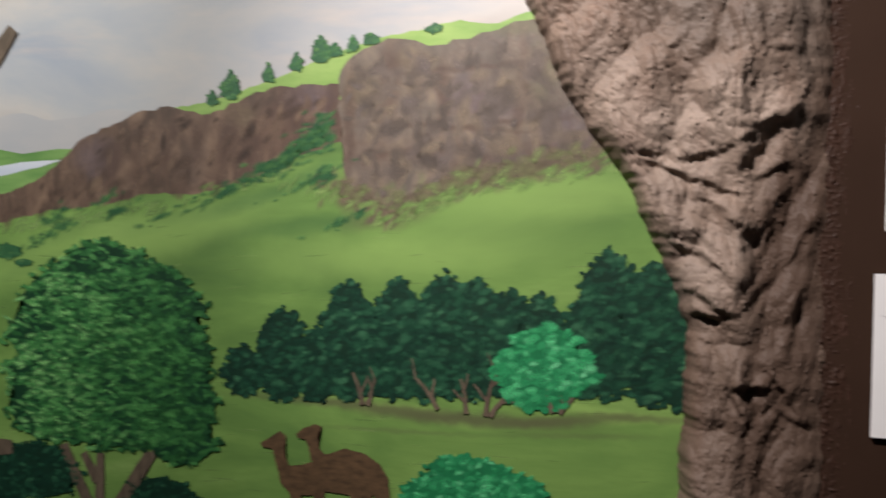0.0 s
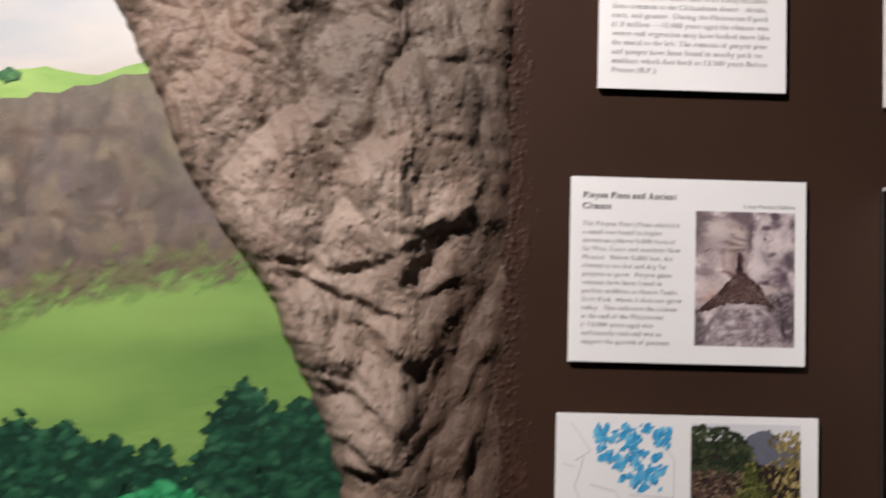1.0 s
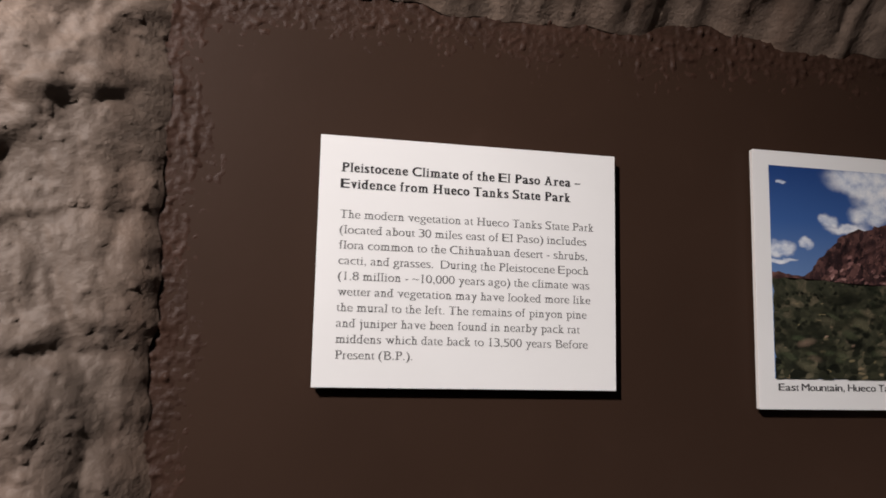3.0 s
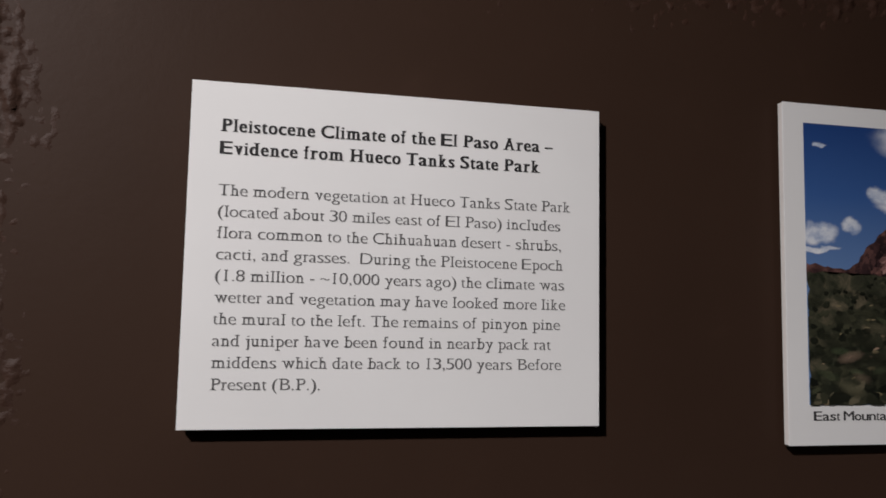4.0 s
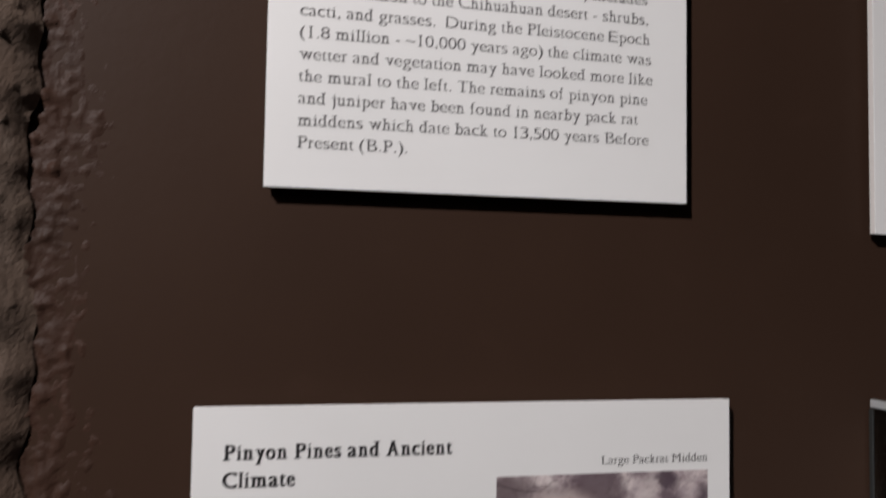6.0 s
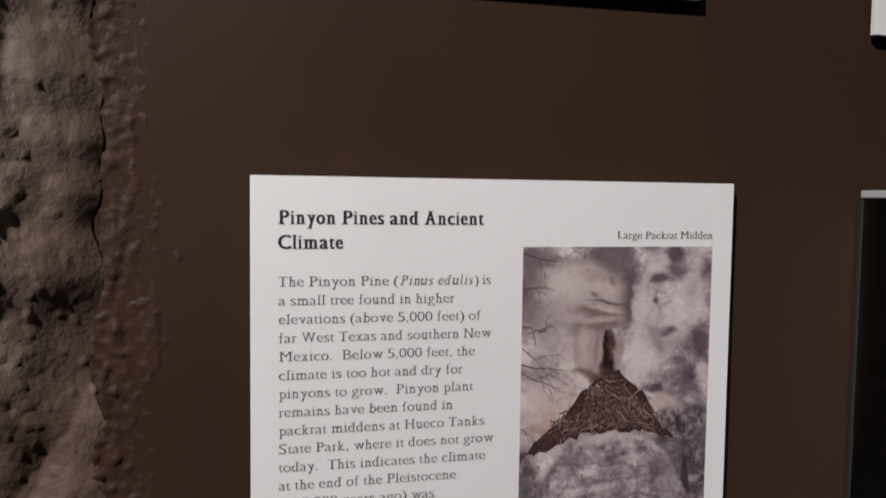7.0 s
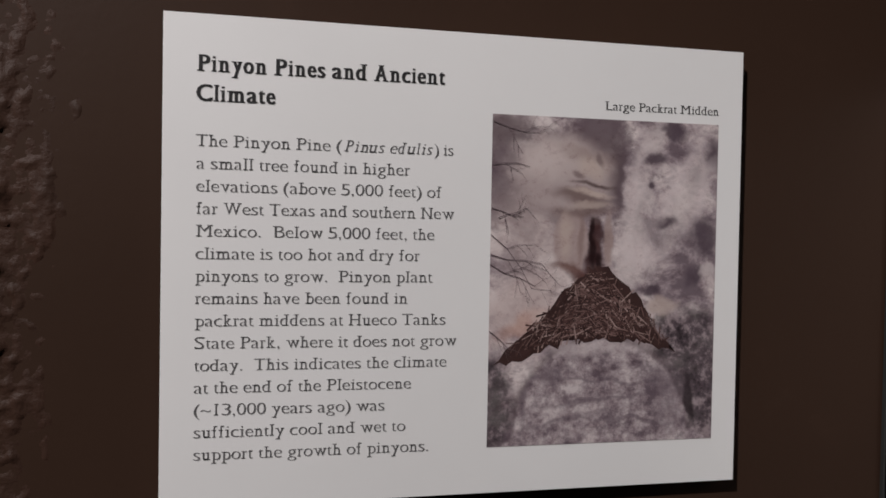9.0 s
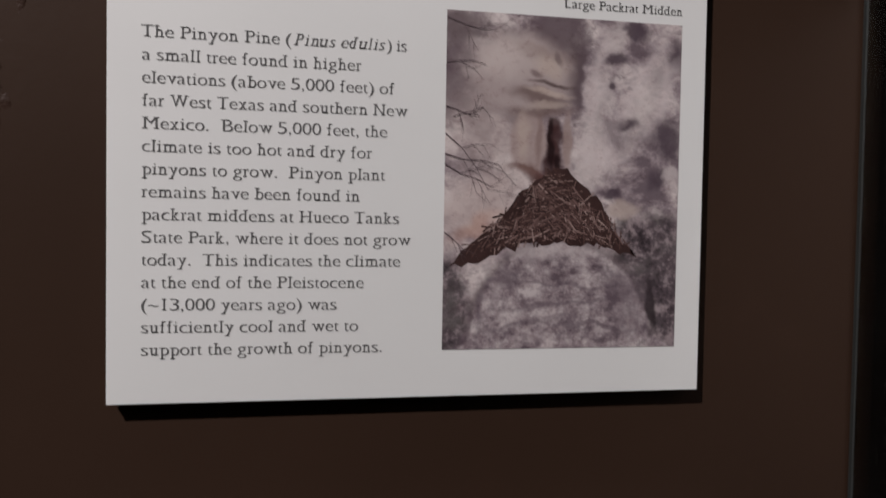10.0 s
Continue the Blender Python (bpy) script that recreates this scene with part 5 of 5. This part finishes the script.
MIDDEN = plain("print_of_stick_heap", srgb(62, 43, 41), 0.45, 0.35, 0.4, 160)
STICKS = dabs("print_of_sticks", [(0.0, srgb(38, 25, 25)), (0.5, srgb(78, 56, 53)), (0.78, srgb(118, 94, 90)), (1.0, srgb(182, 160, 154))], 0.45)
TWIG = plain("print_of_bare_twigs", srgb(100, 86, 90), 0.45, 0.35, 0.3, 120)

midden = Photo(pinyon, 0.5585, 0.7130, 1.3440, 1.5515, midden_print(), "colour photograph of a packrat midden among pale boulders")
midden.shape("midden_mound", [(0.43, 0.462), (0.51, 0.455), (0.58, 0.505), (0.66, 0.555), (0.69, 0.62), (0.75, 0.67), (0.82, 0.725), (0.72, 0.70), (0.60, 0.68), (0.46, 0.672), (0.33, 0.685), (0.22, 0.715), (0.12, 0.74), (0.02, 0.755), (0.06, 0.715), (0.20, 0.635), (0.28, 0.565), (0.36, 0.50)], MIDDEN, 0.012, 0.022)
heap = []
for _ in range(1600):
    v = 0.46 + 0.25 * math.sqrt(PHOTO_RNG.random())
    half = (v - 0.43) * 1.45
    u = 0.455 + (v - 0.46) * 0.05 + PHOTO_RNG.triangular(-half, half, 0)
    a = PHOTO_RNG.gauss(math.copysign(0.75, u - 0.46) if abs(u - 0.46) > 0.05 else 0, 0.7)
    s = PHOTO_RNG.uniform(0.012, 0.042)
    if not (v > 0.665 + 0.35 * (u - 0.5) ** 2 and 0.15 < u < 0.82):
        w = PHOTO_RNG.uniform(0.0025, 0.007)
        heap.append((u - s * math.cos(a), v - 0.75 * s * math.sin(a), u + s * math.cos(a), v + 0.75 * s * math.sin(a), w, w * 0.7))
midden.sticks("stick_litter", heap, STICKS)
twigs = []
for u, v, a, s in ((0.0, 0.02, -0.25, 0.20), (0.0, 0.15, 0.1, 0.16), (0.0, 0.28, -0.2, 0.14), (0.0, 0.36, -0.55, 0.24), (0.0, 0.42, -0.2, 0.22), (0.0, 0.45, -0.4, 0.20), (0.0, 0.65, -0.5, 0.10), (0.03, 0.31, 0.3, 0.12)):
    branching(u, -v, a, s, 0.0038, 2, PHOTO_RNG, twigs)
midden.sticks("twig_tangle", [(a, -b, c, -d, w, x) for a, b, c, d, w, x in twigs if a > 0 or c > 0], TWIG)

# desert mountain
def sky_print():
    m = Mat("print_of_cloudy_sky", 0.42, 0.35)
    c = m.ramp(m.height(1.86, 1.976), [(0.0, srgb(96, 126, 172)), (0.5, srgb(58, 92, 150)), (1.0, srgb(36, 66, 124))])
    white = m.ramp(m.noise(55, 7, 0.65, (1, 1, 1.3)), [(0.32, srgb(150, 166, 196)), (0.5, srgb(208, 214, 224)), (0.68, srgb(240, 240, 240))])
    x0, z1, w, h = 0.8705, 1.976, 0.326, 0.2215
    for u, v, ru, rv in ((0.36, 0.06, 0.13, 0.06), (0.48, 0.13, 0.14, 0.09), (0.62, 0.14, 0.16, 0.10), (0.82, 0.10, 0.22, 0.11), (0.45, 0.03, 0.20, 0.05), (0.38, 0.22, 0.07, 0.045), (0.29, 0.285, 0.075, 0.025), (0.64, 0.33, 0.08, 0.030), (0.92, 0.30, 0.09, 0.03), (0.215, 0.245, 0.030, 0.028), (0.125, 0.372, 0.026, 0.022), (0.03, 0.395, 0.050, 0.030), (0.02, 0.45, 0.06, 0.012), (0.055, 0.085, 0.016, 0.008)):
        c = m.mix(m.soft(x0 + u * w, z1 - v * h, ru * w, rv * h, edge=0.35, wob=0.010, scale=45), c, white)
    return m.colour(c).m


RED_ROCK = stone_print("print_of_red_rock", [(0.3, srgb(44, 30, 32)), (0.5, srgb(80, 55, 52)), (0.72, srgb(126, 90, 82))], 90, srgb(34, 23, 27), 0.50)
ROCK_BLOCKS = dabs("print_of_rock_blocks", [(0.0, srgb(22, 16, 19)), (0.5, srgb(56, 39, 40)), (0.85, srgb(98, 69, 65)), (1.0, srgb(150, 110, 100))], 0.45)
PALE_BLOCKS = dabs("print_of_sunlit_blocks", [(0.0, srgb(92, 64, 62)), (0.6, srgb(132, 96, 92)), (1.0, srgb(172, 136, 128))], 0.45)
SCRUB_BASE = stone_print("print_of_scrub", [(0.3, srgb(36, 38, 30)), (0.55, srgb(62, 62, 48)), (0.75, srgb(118, 106, 86))], 60, srgb(24, 30, 20), 0.50)
SCRUB = dabs("print_of_scrub_clumps", [(0.0, srgb(15, 17, 13)), (0.5, srgb(38, 40, 30)), (0.8, srgb(66, 66, 50)), (0.94, srgb(98, 92, 74)), (1.0, srgb(140, 122, 104))], 0.45)
SCRUB_TONE = washes("print_of_dark_scrub", [(0.0, srgb(18, 20, 15)), (0.6, srgb(36, 38, 28)), (1.0, srgb(58, 58, 44))])
PALE_GROWTH = washes("print_of_pale_growth", [(0.0, srgb(62, 70, 50)), (0.6, srgb(86, 88, 66)), (1.0, srgb(128, 108, 92))])
ROCK_SHADE = washes("print_of_rock_shade", [(0.0, srgb(22, 16, 19)), (0.7, srgb(48, 34, 36)), (1.0, srgb(120, 84, 78))])
DRY_GRASS = dabs("print_of_dry_grass", [(0.0, srgb(92, 88, 62)), (0.5, srgb(132, 118, 92)), (1.0, srgb(172, 142, 124))], 0.45)
PATH_PRINT = brushed("print_of_gravel_path", [(0.3, srgb(132, 94, 88)), (0.7, srgb(164, 124, 116))], 60)
mountain = Photo(mountain_board, 0.8715, 1.1975, 1.7530, 1.9765, sky_print(), "colour photograph of a red rock mountain under clouds")
mountain.shape("far_mountain", [(0.0, 0.505), (0.06, 0.515), (0.12, 0.52), (0.155, 0.475), (0.19, 0.42), (0.22, 0.385), (0.245, 0.335), (0.29, 0.305), (0.33, 0.285), (0.36, 0.29), (0.39, 0.265), (0.45, 0.258), (0.50, 0.265), (0.52, 0.258), (0.575, 0.268), (0.59, 0.31), (0.63, 0.35), (0.66, 0.40), (0.72, 0.45), (0.80, 0.45), (0.90, 0.42), (1.0, 0.40), (1.0, 0.60), (0.0, 0.57)], RED_ROCK, 0.007, 0.015)
rubble, ledges = [], []
for _ in range(620):
    u = PHOTO_RNG.uniform(0.14, 1.0)
    top = float(np.interp(u, [0.14, 0.19, 0.25, 0.35, 0.57, 0.63, 0.74, 1.0], [0.52, 0.44, 0.35, 0.30, 0.285, 0.37, 0.47, 0.42]))
    rubble.append((u, PHOTO_RNG.uniform(top, 0.56), PHOTO_RNG.uniform(0.010, 0.034)))
for _ in range(110):
    u = PHOTO_RNG.uniform(0.20, 0.78)
    ledges.append((u, PHOTO_RNG.triangular(0.34 + 0.4 * abs(u - 0.46), 0.56, 0.55), PHOTO_RNG.uniform(0.010, 0.026)))
mountain.dabs("rock_rubble", rubble, ROCK_BLOCKS, 0.55, 1.0, 0.9)
mountain.dabs("rock_ledges", ledges, PALE_BLOCKS, 0.5, 0.3)
mountain.shape("scrub", [(0.0, 0.535), (0.15, 0.54), (0.33, 0.555), (0.55, 0.565), (1.0, 0.55), (1.0, 1.0), (0.0, 1.0)], SCRUB_BASE, 0.006)
growth = [(PHOTO_RNG.random(), v, 0.010 + 0.070 * (v - 0.53)) for v in (0.55 + 0.45 * PHOTO_RNG.random() for _ in range(520))]
straw = [(PHOTO_RNG.random(), v, 0.008 + 0.050 * (v - 0.53)) for v in (0.64 + 0.36 * PHOTO_RNG.random() for _ in range(90))]
mountain.dabs("dry_grass", straw, DRY_GRASS, 0.35, 0.1, 0.3)
mountain.dabs("scrub_growth", growth, SCRUB, 0.7)
mountain.wash("scrub_tone", [(PHOTO_RNG.random(), PHOTO_RNG.triangular(0.57, 0.98, 0.62), PHOTO_RNG.uniform(0.06, 0.16)) for _ in range(70)], SCRUB_TONE, 0.35, 0.0, 0.3)
mountain.wash("pale_growth", [(PHOTO_RNG.random(), PHOTO_RNG.uniform(0.68, 0.98), PHOTO_RNG.uniform(0.03, 0.09)) for _ in range(46)], PALE_GROWTH, 0.4, 0.0, 0.4)
mountain.wash("rock_shade", [(PHOTO_RNG.uniform(0.20, 0.66), PHOTO_RNG.uniform(0.33, 0.52), PHOTO_RNG.uniform(0.03, 0.10)) for _ in range(44)], ROCK_SHADE, 0.4, 1.0, 0.6)
mountain.shape("path", [(0.525, 0.70), (0.56, 0.695), (0.59, 0.76), (0.645, 0.87), (0.71, 1.0), (0.555, 1.0), (0.555, 0.88), (0.545, 0.78)], PATH_PRINT, 0.008)
verge = [(float(np.interp(v, [0.70, 1.0], [0.53, 0.555])) - PHOTO_RNG.uniform(0, 0.02) if PHOTO_RNG.random() < 0.5 else float(np.interp(v, [0.70, 1.0], [0.565, 0.71])) + PHOTO_RNG.uniform(0, 0.02), v, 0.014 + 0.05 * (v - 0.6)) for v in (PHOTO_RNG.uniform(0.71, 1.0) for _ in range(46))]
mountain.dabs("path_verge", verge, SCRUB, 0.7)

# range map, seeds and pine tree
MAP_BLUE = dabs("print_of_blue_range", [(0.0, srgb(40, 132, 184)), (0.6, srgb(74, 164, 208)), (1.0, srgb(132, 196, 222))], 0.5)
PALE_SKY = plain("print_of_pale_sky", srgb(206, 206, 210), 0.45, 0.35, 0.05)
GREY_HILL = plain("print_of_grey_hill", srgb(98, 100, 112), 0.45, 0.35, 0.15, 60)
PINE_DARK = dabs("print_of_dark_pines", [(0.0, srgb(18, 24, 18)), (0.6, srgb(48, 58, 40)), (1.0, srgb(84, 88, 62))], 0.45)
PINE = dabs("print_of_pine_needles", [(0.0, srgb(42, 46, 24)), (0.5, srgb(82, 88, 44)), (1.0, srgb(132, 132, 76))], 0.45)
PINE_SHADE = plain("print_of_pine_shade", srgb(52, 56, 30), 0.45, 0.35, 0.3, 80)
PINE_LIGHT = washes("print_of_lit_pine", [(0.0, srgb(62, 66, 34)), (0.6, srgb(104, 106, 58)), (1.0, srgb(142, 136, 84))])
GOLD_PINE = dabs("print_of_dry_pine", [(0.0, srgb(82, 72, 42)), (0.5, srgb(132, 118, 72)), (1.0, srgb(178, 160, 108))], 0.45)
BRUSH = dabs("print_of_brown_brush", [(0.0, srgb(44, 34, 30)), (0.5, srgb(92, 74, 62)), (1.0, srgb(142, 120, 100))], 0.45)
RED_SOIL = stone_print("print_of_red_soil", [(0.3, srgb(128, 88, 70)), (0.6, srgb(170, 128, 106)), (0.75, srgb(206, 176, 158))], 110, srgb(86, 56, 44), 0.58)
SEED_BACK = plain("print_of_dark_shell", srgb(44, 34, 34), 0.45, 0.35, 0.3, 100)
SEEDS = dabs("print_of_seeds", [(0.0, srgb(52, 36, 36)), (0.5, srgb(104, 80, 76)), (1.0, srgb(166, 142, 132))], 0.45)
pine = Photo(range_board, 0.5555, 0.7245, 0.956, 1.2255, PALE_SKY, "colour photograph of a small pinyon pine on red soil")
pine.shape("hill", [(0.30, 0.14), (0.45, 0.10), (0.60, 0.04), (0.72, 0.03), (0.84, 0.10), (1.0, 0.14), (1.0, 0.30), (0.3, 0.30)], GREY_HILL, 0.006)
pine.shape("thicket", [(0.0, 0.10), (0.3, 0.10), (0.5, 0.22), (1.0, 0.24), (1.0, 0.5), (0.0, 0.5)], SEED_BACK, 0.006)
pine.shape("soil", [(0.0, 0.43), (0.5, 0.45), (1.0, 0.42), (1.0, 1.0), (0.0, 1.0)], RED_SOIL, 0.004)
pine.dabs("dark_woodland", [(u, PHOTO_RNG.uniform(0.02 + 0.5 * max(0, u - 0.3) ** 1.2, 0.30), PHOTO_RNG.uniform(0.03, 0.08)) for u in (PHOTO_RNG.uniform(0.0, 0.55) for _ in range(420))], PINE_DARK, 0.7)
pine.dabs("dry_brush", [(PHOTO_RNG.uniform(0.0, 0.5), PHOTO_RNG.uniform(0.26, 0.44), PHOTO_RNG.uniform(0.03, 0.06)) for _ in range(240)], BRUSH, 0.5)
pine.dabs("dry_pine", [(PHOTO_RNG.triangular(0.66, 1.0, 0.98), PHOTO_RNG.uniform(0.04, 0.62), PHOTO_RNG.uniform(0.03, 0.07)) for _ in range(240)], GOLD_PINE, 0.5, 1.2)
needles = []
for _ in range(900):
    v = 0.16 + 0.74 * math.sqrt(PHOTO_RNG.random())
    half = 0.04 + 0.50 * (v - 0.16)
    needles.append((0.56 + PHOTO_RNG.uniform(-half, half) * PHOTO_RNG.uniform(0.6, 1.1), v, PHOTO_RNG.uniform(0.03, 0.07)))
pine.shape("pine_shade", [(0.56, 0.18), (0.66, 0.40), (0.82, 0.70), (0.86, 0.86), (0.56, 0.92), (0.22, 0.86), (0.30, 0.66), (0.46, 0.38)], PINE_SHADE, 0.02)
pine.dabs("pine_tree", needles, PINE, 0.4, 1.1)
pine.wash("pine_light", [(u, v, 2.2 * q) for u, v, q in needles[::7]], PINE_LIGHT, 0.5, 1.1)
pine.dabs("stony_ground", [(PHOTO_RNG.random(), PHOTO_RNG.uniform(0.80, 1.0), PHOTO_RNG.uniform(0.02, 0.06)) for _ in range(200)], ROCK_BLOCKS, 0.6)

seeds = Photo(range_board, 0.3795, 0.4735, 0.9915, 1.0515, SEED_BACK, "small colour photograph of brown seeds")
seeds.dabs("seed_heap", [(PHOTO_RNG.random(), PHOTO_RNG.random(), PHOTO_RNG.uniform(0.08, 0.17)) for _ in range(110)], SEEDS, 0.75)

blue = []
while len(blue) < 300:
    u, v = PHOTO_RNG.random(), PHOTO_RNG.random()
    gap = noise.noise(Vector((u * 5.0, v * 5.0, 3.0)))
    if gap > -0.12 and abs(u - 0.52) < 0.50 - 0.12 * v and v < 0.62 + 0.6 * u and not (v > 0.6 and u < 0.28):
        blue.append((0.405 + 0.118 * u, 1.2205 - 0.098 * v, PHOTO_RNG.uniform(0.006, 0.016)))
stuff("range_colour", dab_mesh("range_colour", blue, INK_Y - 0.0002, PHOTO_RNG, 0.5, 0.8, 0.7), MAP_BLUE, range_board)
lines = [(0.372, 1.222, 0.402, 1.180), (0.402, 1.180, 0.378, 1.165), (0.392, 1.172, 0.378, 1.125), (0.378, 1.125, 0.395, 1.088), (0.402, 1.13, 0.44, 1.12), (0.44, 1.12, 0.46, 1.09), (0.46, 1.09, 0.455, 1.075), (0.46, 1.115, 0.53, 1.112), (0.53, 1.112, 0.53, 1.17), (0.53, 1.17, 0.515, 1.19), (0.50, 1.11, 0.495, 1.09), (0.36, 1.16, 0.378, 1.155), (0.515, 1.19, 0.515, 1.222)]
for line in lines:
    part("map_line", strokes_mesh("map_line", [(*line, 0.0012, 0.0012)], INK_Y), PALE_LINE, range_board)


def bars(parent, x, z, widths, height, ink, name="text_bar"):
    """Print too small to read: a row of plain bars, one to a word."""
    for w in widths:
        part(name, sheet([(x, z), (x + w, z), (x + w, z + height), (x, z + height)], INK_Y), ink, parent)
        x += w + height * 0.6


bars(range_board, 0.384, 1.0835, (0.012, 0.022, 0.008, 0.022, 0.026), 0.0032, GREY_INK)
bars(range_board, 0.384, 1.0755, (0.006, 0.010, 0.050, 0.012), 0.0032, GREY_INK)
bars(range_board, 0.4815, 1.0265, (0.024, 0.020), 0.0032, GREY_INK)
bars(range_board, 0.4835, 1.0180, (0.014, 0.018), 0.0032, GREY_INK)
bars(range_board, 0.434, 0.9610, (0.026, 0.018, 0.026, 0.030), 0.0036, GREY_INK)

# ---- acrylic display case ----


def acrylic():
    m = bpy.data.materials.new("clear_acrylic")
    m.use_nodes = True
    t = m.node_tree
    t.nodes.remove(t.nodes["Principled BSDF"])
    clear, gloss, mixer, fres = (t.nodes.new(n) for n in ("ShaderNodeBsdfTransparent", "ShaderNodeBsdfGlossy", "ShaderNodeMixShader", "ShaderNodeFresnel"))
    clear.inputs[0].default_value = (0.93, 0.95, 0.94, 1)
    gloss.inputs["Roughness"].default_value, fres.inputs[0].default_value = 0.06, 1.45
    t.links.new(fres.outputs[0], mixer.inputs[0])
    t.links.new(clear.outputs[0], mixer.inputs[1])
    t.links.new(gloss.outputs[0], mixer.inputs[2])
    t.links.new(mixer.outputs[0], t.nodes["Material Output"].inputs[0])
    return m


ACRYLIC = acrylic()
X0, X1, Y0, Y1, Z0, Z1 = 0.8565, 1.36, 1.448, WALL_Y - 0.001, 1.02, 1.5960
case = tagged(new("display_case"), "clear acrylic wall case with black back and text card", "display case")
part("back_board", box(X0 + 0.004, X1 - 0.004, Y1 - 0.010, Y1, Z0 + 0.004, Z1 - 0.004, 0.001), BLACK_BOARD, case, "matt black back board")
part("base_board", box(X0 + 0.004, X1 - 0.004, Y0 + 0.006, Y1 - 0.011, Z0 + 0.004, Z0 + 0.016, 0.001), BLACK_BOARD, case, "matt black base board")
for words, b in (("side_pane", (X0, X0 + 0.003, Y0 + 0.004, Y1, Z0, Z1 - 0.004)), ("side_pane", (X1 - 0.003, X1, Y0 + 0.004, Y1, Z0, Z1 - 0.004)), ("front_pane", (X0 + 0.004, X1 - 0.004, Y0, Y0 + 0.003, Z0, Z1 - 0.004))):
    pane = part(words, box(*b), ACRYLIC, case)
    pane.visible_shadow = False
top = part("top_pane", box(X0 + 0.003, X1 - 0.003, Y0 + 0.004, Y1, Z1 - 0.003, Z1), ACRYLIC, case)
top.visible_shadow = False
for b in ((X0 - 0.001, X0 + 0.005, Y0 - 0.001, Y0 + 0.005, Z0, Z1 + 0.001), (X0 + 0.005, X1, Y0 - 0.001, Y0 + 0.004, Z1 - 0.006, Z1 + 0.001), (X0 - 0.001, X0 + 0.003, Y0 + 0.005, Y1, Z1 - 0.005, Z1 + 0.001)):
    part("glued_edge", box(*b, 0.0008), FROST, case, "frosted glued acrylic edge")
part("wall_seam", box(X0 - 0.0018, X0 - 0.0002, Y1 - 0.003, Y1, Z0, Z1 - 0.006), SEAM_AND_REFLECTION, case, "dim glued acrylic seam and corner reflection")
# grey bar set inside to stand for the front corner's reflection
part("corner_reflection", box(X0 + 0.0035, X0 + 0.0045, Y0 + 0.010, Y0 + 0.030, Z0 + 0.02, Z1 - 0.006), SEAM_AND_REFLECTION, case, "dim glued acrylic seam and corner reflection")
card = tagged(new("text_card"), "white text card on the black back of the case", "text card")
part("sheet", box(0.962, 1.27, 1.600, 1.603, 1.12, 1.504, 0.0006), CARD, card)
part("support", box(1.05, 1.18, 1.603, Y1 - 0.010, 1.20, 1.42, 0.001), BLACK_BOARD, card, "black support behind the card")
letters("heading_line", "The White-Throated W", 0.983, 1.105, 1.470, 0.0085, 1.5997, card, 0.006, serif=False)
letters("heading_line", "(Neotoma albigula)", 0.984, 1.080, 1.4545, 0.0080, 1.5997, card, 0.0, 0.25, serif=False)
INK_Y = 1.5997
for k in range(7):
    bars(card, 0.981, 1.408 - 0.0145 * k, (0.016, 0.036, 0.022, 0.040, 0.028, 0.034), 0.0055, GREY_INK)
